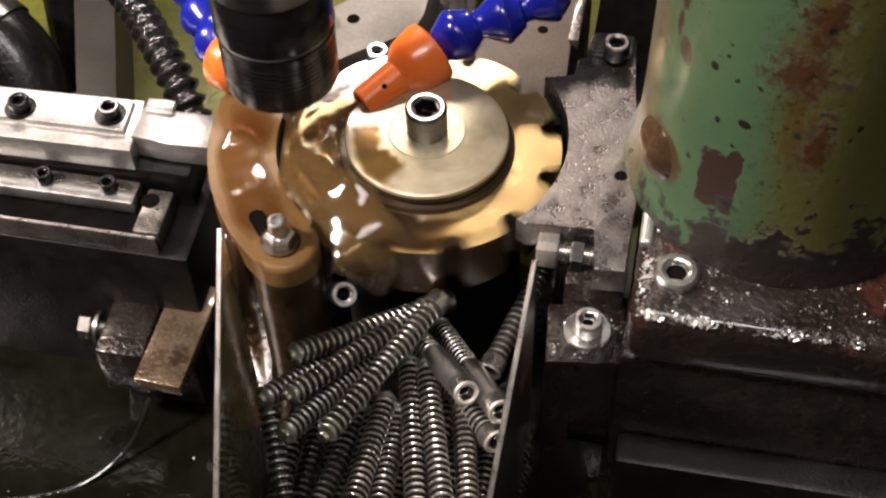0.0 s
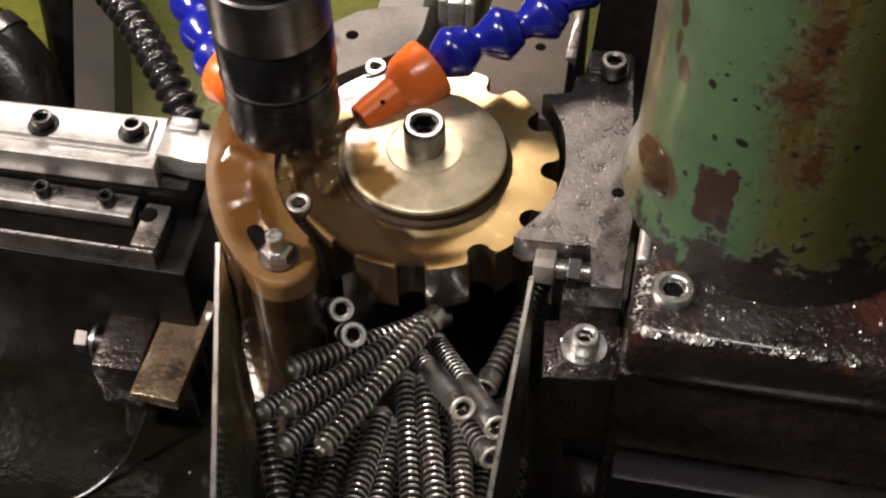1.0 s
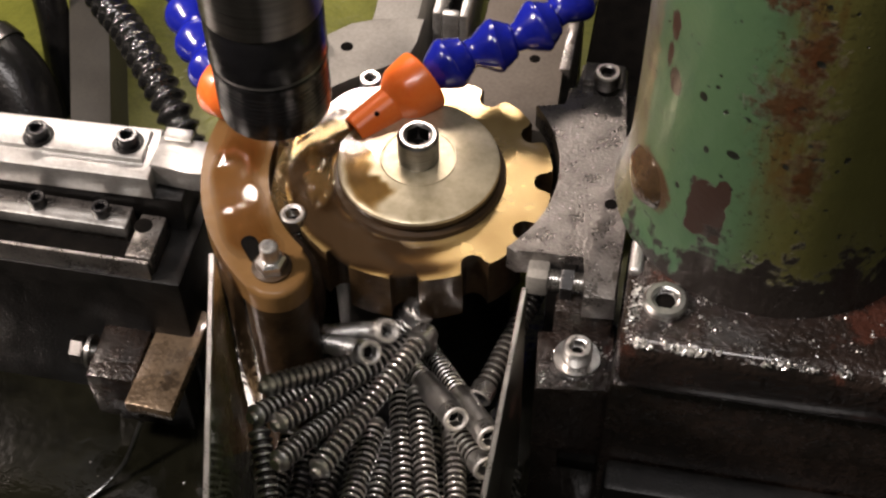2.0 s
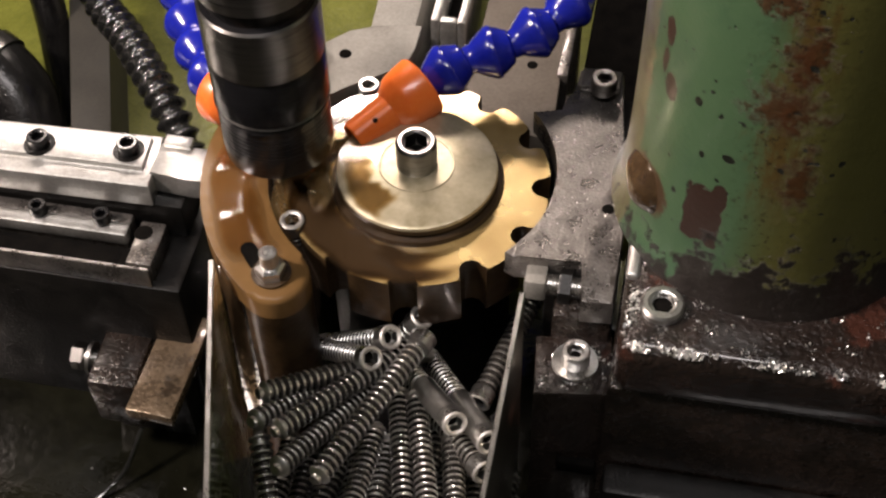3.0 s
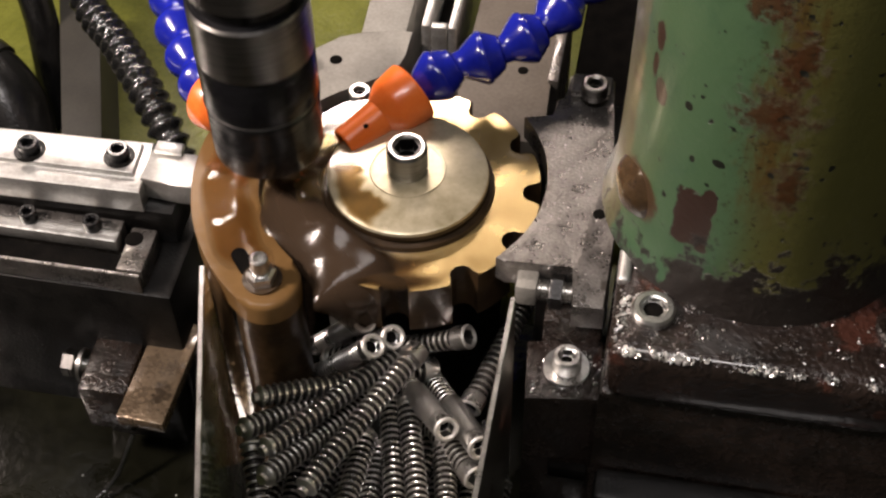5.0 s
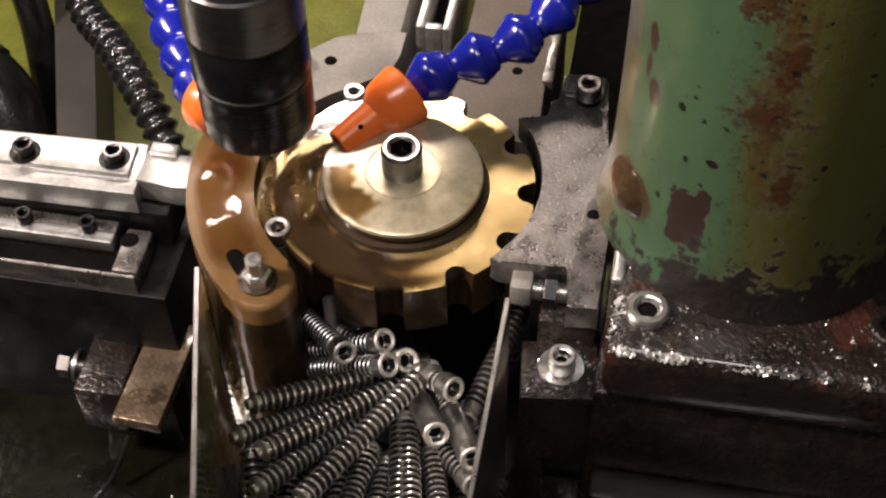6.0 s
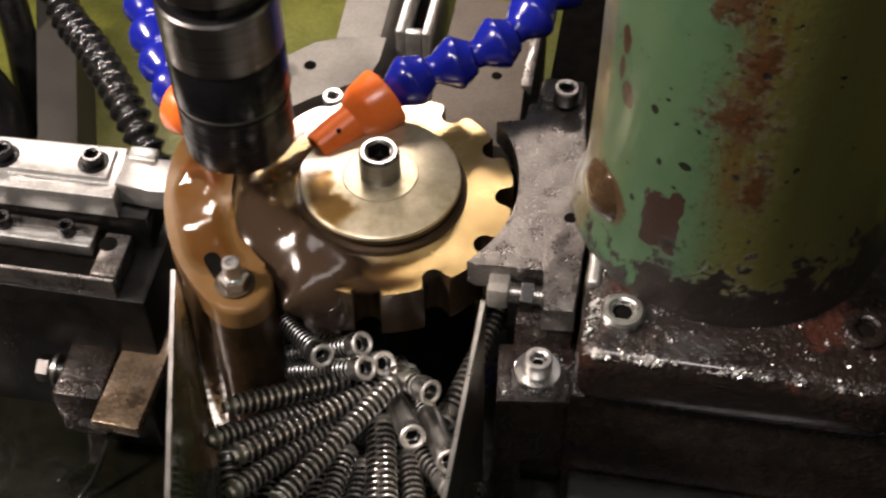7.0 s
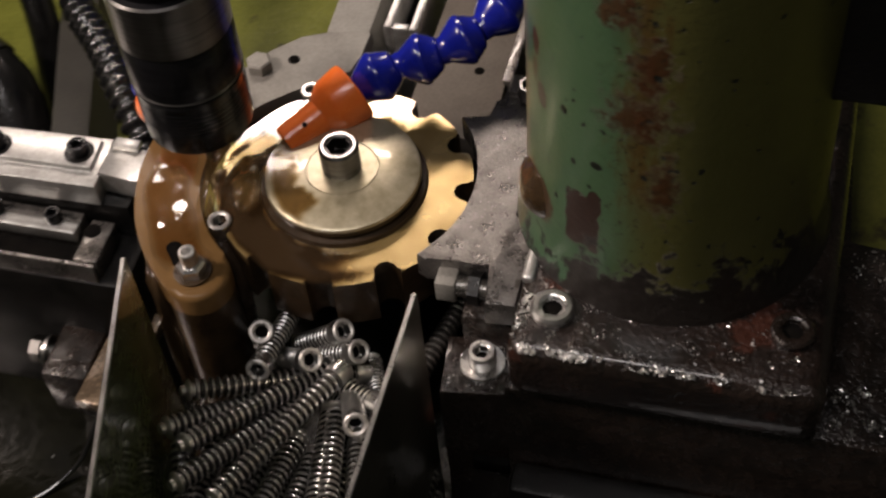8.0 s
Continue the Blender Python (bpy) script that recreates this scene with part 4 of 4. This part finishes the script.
FAN = {
    1: {'A': look(*((0.0172, -0.0616, -0.0269), (-0.0152, -0.1429, -0.0180))), 'B': look(*((0.0163, -0.0657, -0.0267), (-0.0126, -0.1483, -0.0180))), 'C': look(*((0.0173, -0.0694, -0.0266), (-0.0137, -0.1512, -0.0180))), 'D': look(*((0.0249, -0.0773, -0.0283), (-0.0129, -0.1561, -0.0180))), 'E': look(*((0.0205, -0.0822, -0.0277), (-0.0122, -0.1634, -0.0180)))},
    2: {'A': look(*((0.0131, -0.0556, -0.0400), (-0.0349, -0.1265, -0.0200))), 'B': look(*((0.0131, -0.0579, -0.0406), (-0.0352, -0.1284, -0.0200))), 'C': look(*((0.0115, -0.0619, -0.0376), (-0.0347, -0.1347, -0.0200))), 'D': look(*((0.0239, -0.0726, -0.0379), (-0.0348, -0.1357, -0.0200))), 'E': look(*((0.0139, -0.0697, -0.0428), (-0.0346, -0.1395, -0.0200)))},
    3: {'A': look(*((-0.0024, -0.0680, -0.0536), (-0.0315, -0.1440, -0.0200))), 'B': look(*((0.0005, -0.0697, -0.0525), (-0.0300, -0.1456, -0.0200))), 'C': look(*((0.0015, -0.0736, -0.0543), (-0.0317, -0.1475, -0.0200))), 'D': look(*((0.0106, -0.0807, -0.0477), (-0.0320, -0.1525, -0.0200))), 'E': look(*((0.0074, -0.0842, -0.0476), (-0.0314, -0.1582, -0.0200)))},
    4: {'A': look(*((-0.0071, -0.0591, -0.0565), (-0.0449, -0.1297, -0.0200))), 'B': look(*((-0.0048, -0.0575, -0.0579), (-0.0457, -0.1256, -0.0200))), 'C': look(*((0.0027, -0.0646, -0.0583), (-0.0465, -0.1267, -0.0200))), 'D': look(*((0.0073, -0.0718, -0.0575), (-0.0469, -0.1301, -0.0200))), 'E': look(*((0.0064, -0.0722, -0.0565), (-0.0457, -0.1329, -0.0200)))},
    5: {'A': look(*((0.0173, -0.0456, -0.0512), (-0.0384, -0.1062, -0.0200))), 'B': look(*((0.0147, -0.0561, -0.0509), (-0.0464, -0.1114, -0.0200))), 'C': look(*((0.0229, -0.0627, -0.0500), (-0.0449, -0.1101, -0.0200))), 'D': look(*((0.0211, -0.0619, -0.0476), (-0.0449, -0.1132, -0.0200))), 'E': look(*((0.0254, -0.0675, -0.0503), (-0.0436, -0.1129, -0.0200)))},
}
SETTLED = {
    1: {'A': look(*((0.0279, -0.1671, -0.0324), (0.0065, -0.0829, -0.0460))), 'D': look(*((0.0310, -0.1764, -0.0307), (0.0153, -0.0911, -0.0460)))},
    2: {'A': look(*((0.0389, -0.1676, -0.0301), (0.0145, -0.0842, -0.0440))), 'D': look(*((0.0383, -0.1762, -0.0287), (0.0181, -0.0920, -0.0440)))},
    3: {'A': look(*((0.0523, -0.1841, -0.0289), (0.0338, -0.1003, -0.0480))), 'D': look(*((0.0554, -0.1865, -0.0266), (0.0312, -0.1047, -0.0480)))},
    4: {'A': look(*((0.0006, -0.1883, -0.0246), (0.0014, -0.1029, -0.0460))), 'D': look(*((0.0007, -0.1935, -0.0232), (0.0063, -0.1087, -0.0460)))},
    5: {'A': look(*((0.0117, -0.1905, -0.0290), (0.0077, -0.1051, -0.0500))), 'D': look(*((0.0152, -0.1972, -0.0278), (0.0143, -0.1121, -0.0500)))},
    6: {'A': look(*((-0.0113, -0.2025, -0.0518), (-0.0442, -0.1239, -0.0300))), 'D': look(*((-0.0114, -0.2066, -0.0513), (-0.0413, -0.1266, -0.0300)))},
    7: {'A': look(*((0.0375, -0.1106, -0.0220), (-0.0055, -0.0479, -0.0663))), 'D': look(*((0.0357, -0.1134, -0.0220), (0.0062, -0.0486, -0.0737)))},
    8: {'A': look(*((0.0526, -0.1158, -0.0240), (0.0127, -0.0493, -0.0656))), 'D': look(*((0.0523, -0.1212, -0.0240), (0.0198, -0.0508, -0.0658)))},
    9: {'A': look(*((0.0521, -0.1232, -0.0360), (0.0010, -0.0583, -0.0665))), 'D': look(*((0.0538, -0.1261, -0.0360), (0.0006, -0.0632, -0.0670)))},
    10: {'A': look(*((0.0417, -0.0815, -0.0500), (0.0636, 0.0038, -0.0500))), 'D': look(*((0.0435, -0.0868, -0.0500), (0.0637, -0.0011, -0.0500)))},
}
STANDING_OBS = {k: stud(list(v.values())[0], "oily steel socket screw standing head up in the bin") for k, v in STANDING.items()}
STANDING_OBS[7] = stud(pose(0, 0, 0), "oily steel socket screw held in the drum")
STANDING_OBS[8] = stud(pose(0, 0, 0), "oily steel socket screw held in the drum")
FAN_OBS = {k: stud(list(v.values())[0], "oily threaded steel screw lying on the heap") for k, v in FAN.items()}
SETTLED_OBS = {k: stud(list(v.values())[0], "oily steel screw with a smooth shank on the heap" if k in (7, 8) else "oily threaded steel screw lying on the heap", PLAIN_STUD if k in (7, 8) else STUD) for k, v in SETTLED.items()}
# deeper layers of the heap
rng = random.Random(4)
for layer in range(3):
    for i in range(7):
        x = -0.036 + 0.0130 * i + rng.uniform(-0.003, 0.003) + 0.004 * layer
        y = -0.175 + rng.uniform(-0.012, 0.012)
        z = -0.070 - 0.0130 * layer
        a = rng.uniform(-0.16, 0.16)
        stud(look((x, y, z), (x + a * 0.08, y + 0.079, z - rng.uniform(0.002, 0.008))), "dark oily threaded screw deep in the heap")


# ---------------------------------------------------------------- swarf
def swarf():
    pick, verts, faces = random.Random(12), [], []

    def flake(x, y, z, s):
        n = len(verts)
        turn = Euler((pick.uniform(-0.7, 0.7), pick.uniform(-0.7, 0.7), pick.uniform(0, 6.3))).to_matrix()
        for u, v, w in ((-1, -0.4, 0), (0.2, -0.6, 0.5), (1, 0.1, 0.1), (0.1, 0.6, 0.4), (0.0, 0.0, 0.9)):
            q = turn @ Vector((u * s, v * s, w * s * 0.5))
            verts.append((x + q.x, y + q.y, z + q.z + s * 0.3))
        faces.extend([(n, n + 1, n + 4), (n + 1, n + 2, n + 4), (n + 2, n + 3, n + 4), (n + 3, n, n + 4), (n + 3, n + 2, n + 1, n)])

    def drift(count, x0, x1, y0, y1, z, small, large, gap=0.0, bias=1.0):
        made = 0
        while made < count:
            x, y = x0 + (x1 - x0) * pick.random() ** bias, pick.uniform(y0, y1)
            if noise.noise(Vector((x * 160, y * 160, z * 90))) < gap + pick.uniform(-0.12, 0.12):
                continue
            flake(x, y, z, small + (large - small) * pick.random() ** 3)
            made += 1

    # along the flange's front edge, over its top, its corner and round the shaft
    drift(900, 0.101, 0.212, -0.0988, -0.0918, 0.0318, 0.0003, 0.0015, 0.02, 1.3)
    drift(560, 0.101, 0.212, -0.0925, -0.066, 0.0331, 0.0002, 0.0010, 0.18, 1.3)
    drift(160, 0.1000, 0.1060, -0.096, -0.06, 0.0322, 0.0003, 0.0012, 0.0)
    for i in range(260):
        a, z = radians(pick.uniform(-158, -84)), 0.033 + 0.026 * pick.random() ** 1.6
        r = 0.0600 + 0.0052 * max(0.0, (0.050 - z) / 0.017) ** 1.5
        if noise.noise(Vector((a * 9, z * 150, 2.0))) > -0.05:
            flake(0.1525 + r * math.cos(a), -0.0108 + r * math.sin(a), z, 0.0002 + 0.0008 * pick.random() ** 2)
    drift(300, 0.227, 0.262, -0.0945, -0.066, -0.0002, 0.0004, 0.0016, 0.0)
    drift(60, 0.228, 0.262, -0.012, 0.004, -0.0002, 0.0004, 0.0014, 0.0)
    drift(170, 0.068, 0.097, -0.088, -0.062, -0.0190, 0.0003, 0.0010, 0.0)
    drift(150, 0.066, 0.092, -0.055, 0.055, 0.0100, 0.0002, 0.0007, 0.1)
    drift(90, -0.24, -0.08, -0.19, -0.08, -0.1562, 0.0003, 0.0010, 0.15)
    data = bpy.data.meshes.new("swarf")
    data.from_pydata(verts, [], faces)
    data.materials.append(STEEL)
    tagged(new("swarf", data), "tiny bright metal chips stuck in grease", "metal chips", "", "stuff")


swarf()


# ---------------------------------------------------------------- flowing coolant, in stiff pieces
def ripple(q, size, amount, seed):
    return amount * noise.noise(Vector((q[0] / size + seed, q[1] / size, seed * 0.7)))


def film(name, r0, r1, a0, a1, z_of, thick, seed, material, label, wave=0.012, fray=26):
    """A thin wavy body of liquid over a sector of the drum."""
    bm, n, k = bmesh.new(), 40, 16
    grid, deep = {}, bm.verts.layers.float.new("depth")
    for i in range(n + 1):
        for j in range(k + 1):
            u = j / k
            ends = (1 - i / n) ** 4 + (i / n) ** 4
            a = radians(a0 + (a1 - a0) * i / n + ends * fray * noise.noise(Vector((u * 2.6 + seed, 0.3 if i < n / 2 else 7.7, 0))))
            edge = min(i, n - i, 6) / 6
            r = r0 + (r1 - r0) * u + ripple((a * 0.05, u * 0.02), 0.012, 0.004, seed)
            x, y = r * math.cos(a), r * math.sin(a)
            h = thick * (0.35 + 0.65 * edge * min(j, k - j, 4) / 4) * (1 + ripple((x, y), wave, 0.6, seed))
            grid[i, j] = (bm.verts.new((x, y, z_of(r) + max(h, 0.0005))), bm.verts.new((x, y, z_of(r) + 0.0003)))
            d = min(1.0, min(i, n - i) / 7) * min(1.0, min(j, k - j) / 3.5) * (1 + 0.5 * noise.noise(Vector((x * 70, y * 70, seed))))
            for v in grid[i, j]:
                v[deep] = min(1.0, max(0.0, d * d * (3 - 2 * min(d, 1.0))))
    for i in range(n):
        for j in range(k):
            for s in (0, 1):
                bm.faces.new([grid[p][s] for p in ((i, j), (i + 1, j), (i + 1, j + 1), (i, j + 1))])
    rim = [(i, 0) for i in range(n)] + [(n, j) for j in range(k)] + [(i, k) for i in range(n, 0, -1)] + [(0, j) for j in range(k, 0, -1)]
    for p, q in zip(rim, rim[1:] + rim[:1]):
        bm.faces.new((grid[p][0], grid[q][0], grid[q][1], grid[p][1]))
    return tagged(part(name, bm, material, None, "", None, 80), label, "coolant", "coolant")


def sheet_of(name, way, width, thick, seed, material, label, wavy=1.0):
    """A ribbon of falling liquid along a way, wavy in width and thickness."""
    rows = []
    bm = bmesh.new()
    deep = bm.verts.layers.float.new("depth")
    m = 10
    for i, q in enumerate(way):
        ahead = (way[min(i + 1, len(way) - 1)] - way[max(i - 1, 0)]).normalized()
        side = ahead.cross(Vector((0.35, -0.72, 0.6))).normalized()
        up = side.cross(ahead)
        s = i / (len(way) - 1)
        w = (width(s) if callable(width) else width) * (1 + 0.35 * noise.noise(Vector((s * 4, seed, 0))))
        w *= min(1.0, 0.15 + 4 * s, 0.15 + 4 * (1 - s))
        ring = []
        for k in range(2 * m):
            b = 2 * math.pi * k / (2 * m)
            wave = 1 + 0.7 * wavy * noise.noise(Vector((s * 5 + seed, math.cos(b) * 1.5, math.sin(b))))
            ring.append(bm.verts.new(q + side * w * math.cos(b) + up * thick * math.sin(b) * wave + up * 0.0015 * wavy * noise.noise(Vector((s * 6, math.cos(b) * 2, seed)))))
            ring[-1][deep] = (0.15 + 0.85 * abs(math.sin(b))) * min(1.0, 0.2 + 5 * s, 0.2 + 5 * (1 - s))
        rows.append(ring)
    for a, b in zip(rows, rows[1:]):
        for k in range(2 * m):
            bm.faces.new((a[k], a[(k + 1) % (2 * m)], b[(k + 1) % (2 * m)], b[k]))
    bm.faces.new(rows[0][::-1])
    bm.faces.new(rows[-1])
    return tagged(part(name, bm, material, None, "", None, 80), label, "coolant", "coolant")


FLOWS = []
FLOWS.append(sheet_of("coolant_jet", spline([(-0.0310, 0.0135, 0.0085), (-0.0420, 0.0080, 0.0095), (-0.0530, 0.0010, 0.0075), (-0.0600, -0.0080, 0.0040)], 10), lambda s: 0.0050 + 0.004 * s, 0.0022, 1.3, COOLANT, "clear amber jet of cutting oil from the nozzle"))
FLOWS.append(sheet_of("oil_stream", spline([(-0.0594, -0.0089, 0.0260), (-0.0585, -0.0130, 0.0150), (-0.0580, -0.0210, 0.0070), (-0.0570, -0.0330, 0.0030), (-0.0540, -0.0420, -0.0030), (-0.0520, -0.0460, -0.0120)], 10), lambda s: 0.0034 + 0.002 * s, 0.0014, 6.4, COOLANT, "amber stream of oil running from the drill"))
# two brown layers: oil, plus the dark reflection on the brass as tint
FLOWS.append(film("oil_film", 0.038, 0.0592, 112, 300, lambda r: 0.0001, 0.0006, 2.1, OIL_AND_REFLECTION, "brown film of cutting oil over the drum", 0.02, 18))
FLOWS.append(film("oil_film", 0.038, 0.0592, 126, 284, lambda r: 0.0009, 0.0007, 9.3, OIL_AND_REFLECTION, "brown film of cutting oil over the drum", 0.02, 20))
# on the cap: thin oil that also tints in its shaded left part
FLOWS.append(film("oil_film", 0.020, 0.0355, 160, 262, lambda r: 0.0111 - (r - 0.018) * 0.10, 0.0005, 5.7, CAP_OIL_SHADE, "amber film of cutting oil over the cap", 0.016, 16))
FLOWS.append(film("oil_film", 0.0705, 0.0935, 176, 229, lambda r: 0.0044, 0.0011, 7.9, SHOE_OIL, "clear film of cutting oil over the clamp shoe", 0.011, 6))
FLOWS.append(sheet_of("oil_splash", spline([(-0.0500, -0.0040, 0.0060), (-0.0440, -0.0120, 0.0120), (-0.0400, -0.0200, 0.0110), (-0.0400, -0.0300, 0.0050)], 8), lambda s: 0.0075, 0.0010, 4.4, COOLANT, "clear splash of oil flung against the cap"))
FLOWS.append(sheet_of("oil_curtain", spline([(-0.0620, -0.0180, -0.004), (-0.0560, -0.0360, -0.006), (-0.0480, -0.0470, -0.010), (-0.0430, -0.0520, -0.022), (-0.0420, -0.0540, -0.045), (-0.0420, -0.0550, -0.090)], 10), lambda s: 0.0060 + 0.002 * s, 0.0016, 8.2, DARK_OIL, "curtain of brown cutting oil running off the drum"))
FLOWS.append(sheet_of("oil_curtain", spline([(-0.0780, -0.0560, 0.0030), (-0.0690, -0.0700, -0.002), (-0.0660, -0.0760, -0.02), (-0.0650, -0.0780, -0.06), (-0.0640, -0.0790, -0.10)], 10), lambda s: 0.0045 - 0.002 * s, 0.0014, 3.9, OIL_AND_REFLECTION, "thin run of oil down the clamp post"))
# each stroke's wave of oil: it comes down inside the spindle, spreads over the drum and drains
SURGE_WAY = [(-0.0594, -0.0089, 0.0130), (-0.0520, -0.0230, 0.0085), (-0.0400, -0.0390, 0.0062), (-0.0250, -0.0490, 0.0042), (-0.0150, -0.0580, 0.0005), (-0.0110, -0.0620, -0.0090), (-0.0100, -0.0635, -0.0280)]
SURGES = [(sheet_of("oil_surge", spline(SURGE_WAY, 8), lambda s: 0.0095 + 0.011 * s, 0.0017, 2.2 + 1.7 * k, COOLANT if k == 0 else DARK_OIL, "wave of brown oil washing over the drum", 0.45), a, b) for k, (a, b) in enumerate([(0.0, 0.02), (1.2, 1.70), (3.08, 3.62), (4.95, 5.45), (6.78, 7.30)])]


# ---------------------------------------------------------------- what moves
DROPS = (0.04, 1.86, 3.70, 5.54, 7.42)
SPINDLE_Z = [(0.0, 31.0), (0.2, 31.0), (0.3, 29.5), (0.5, 24.0), (0.7, 20.5), (0.9, 16.0), (1.1, 14.0), (1.3, 13.5), (1.4, 20.0), (1.5, 28.0), (1.7, 29.0), (1.95, 31.0), (2.2, 27.0), (2.5, 17.0), (2.8, 9.8), (3.0, 10.5), (3.2, 17.0), (3.3, 21.5), (3.4, 29.0), (3.7, 31.0), (3.8, 34.0), (4.0, 34.5), (4.2, 28.0), (4.3, 24.0), (4.5, 19.0), (4.7, 14.0), (4.9, 10.5), (5.0, 14.0), (5.2, 29.0), (5.5, 31.5), (5.8, 31.5), (6.0, 29.5), (6.2, 21.0), (6.4, 13.0), (6.6, 10.5), (6.8, 11.0), (7.0, 20.0), (7.2, 30.5), (7.5, 32.0), (7.7, 30.0), (8.0, 28.0)]


def spindle_height(t):
    for (a, za), (b, zb) in zip(SPINDLE_Z, SPINDLE_Z[1:]):
        if a <= t <= b:
            return (za + (zb - za) * (t - a) / (b - a)) / 1000 + LIFT
    return SPINDLE_Z[-1][1] / 1000 + LIFT


LIFT = 0.0172


def in_notch(angle, z=0.0034, r=0.0605):
    a = radians(FIRST + 180 + angle)
    return pose(r * math.cos(a), r * math.sin(a), z)


def motions():
    # the drum turns a notch at each drop
    rows = [(0.0, pose(0, 0, 0, 0, 0, -14)), (0.1, pose(0, 0, 0))]
    for k, t in enumerate(DROPS[1:]):
        rows += [(t - 0.08, pose(0, 0, 0, 0, 0, 30 * k)), (t + 0.08, pose(0, 0, 0, 0, 0, 30 * k + 30))]
    walk(DRUM, rows + [(8.0, pose(0, 0, 0, 0, 0, 120))])
    # the slide draws back meanwhile
    back = -0.0122
    rows = [(0.0, pose(back, 0, 0)), (0.06, pose(back, 0, 0)), (0.17, pose(0, 0, 0))]
    for t in DROPS[1:]:
        rows += [(t - 0.24, pose(0, 0, 0)), (t - 0.14, pose(back, 0, 0)), (t + 0.03, pose(back, 0, 0)), (t + 0.14, pose(0, 0, 0))]
    walk(SLIDE, rows + [(8.0, pose(0, 0, 0))])
    # the spindle turns and feeds
    walk(SPINDLE, [(i * 0.1, pose(-0.0594, -0.0089, spindle_height(i * 0.1), 0, 0, (i * 77) % 360)) for i in range(81)])
    # screws: carried by the drum, dropped, then nudged by the next ones
    order = "ABCDE"
    held = {2: 0, 3: 1, 4: 2, 5: 3, 6: 4, 7: 5, 8: 6}
    for k, ob in STANDING_OBS.items():
        states = STANDING.get(k, {})
        rows = []
        drop = held.get(k, -1)
        for i, t in enumerate(DROPS):
            wait = drop - i
            before, after = max(t - 0.08, 0.0), t + 0.08
            if wait == 0:
                m = states[order[i]]
                rows += [(before, in_notch(30)), (t, in_notch(48)), (t + 0.06, Matrix.Translation((0, -0.006, 0.012)) @ in_notch(60, -0.012)), (t + 0.15, m)]
            elif wait == 1:
                rows += [(before, in_notch(0, -0.003)), (after, in_notch(30))]
            elif wait == 2:
                rows += [(before, pose(-0.0830, 0.004, -0.0320)), (after, in_notch(0, -0.003))]
            elif wait > 2:
                rows += [(before, pose(-0.0830, 0.004 + 0.0116 * (wait - 2), -0.0320)), (after, pose(-0.0830, 0.004 + 0.0116 * (wait - 3), -0.0320))]
            elif i == 0:
                rows += [(0.0, states["A"]), (0.2, states["A"])]
            else:
                rows += [(t - 0.02, states[order[i - 1]]), (t + 0.16, states[order[i]])]
        if rows[0][0] > 0:
            rows.insert(0, (0.0, rows[0][1]))
        walk(ob, rows + [(8.0, rows[-1][1])])
    for k, ob in FAN_OBS.items():
        rows = [(0.0, FAN[k]["A"])]
        for i, t in enumerate(DROPS[1:]):
            rows += [(t, FAN[k][order[i]]), (t + 0.18, FAN[k][order[i + 1]])]
        walk(ob, rows + [(8.0, FAN[k]["E"])])
    for k, ob in SETTLED_OBS.items():
        walk(ob, [(0.0, SETTLED[k]["A"]), (5.54, SETTLED[k]["A"]), (5.74, SETTLED[k]["D"]), (8.0, SETTLED[k]["D"])])
    # each wave of oil: down the spindle, over the drum, off into the sump
    head = Vector(SURGE_WAY[0])
    chord = (Vector(SURGE_WAY[-1]) - head).rotation_difference(Vector((0, 0, -1))).to_matrix().to_4x4()
    inside = Matrix.Translation(head + Vector((0, 0, 0.29))) @ chord @ Matrix.Translation(-head)
    for ob, a, b in SURGES:
        rows = [] if a == 0 else [(0.0, inside), (a - 0.16, inside), (a - 0.06, Matrix.Translation((0, 0, -0.22)) @ inside)]
        n = max(1, round((b - a) / 0.1))
        for i in range(n + 1):
            rows.append((a + (b - a) * i / n, pose(0.0006 * math.sin(i * 2.1), 0.0006 * math.cos(i * 1.7), 0.0004 * math.sin(i * 3.3), 0, 0, 1.2 * math.sin(i * 1.3))))
        rows += [(b + 0.08, pose(0.002, -0.006, -0.030)), (b + 0.22, pose(0.004, -0.010, -0.150)), (b + 0.34, pose(0, 0, -0.26)), (8.0, pose(0, 0, -0.26))]
        walk(ob, rows)
    # the oil trembles as it runs
    wob = random.Random(9)
    for ob in FLOWS:
        rows = []
        for i in range(41):
            rows.append((i * 0.2, pose(wob.uniform(-0.0006, 0.0006), wob.uniform(-0.0006, 0.0006), wob.uniform(0, 0.0004), 0, 0, wob.uniform(-2.5, 2.5))))
        walk(ob, rows)


motions()
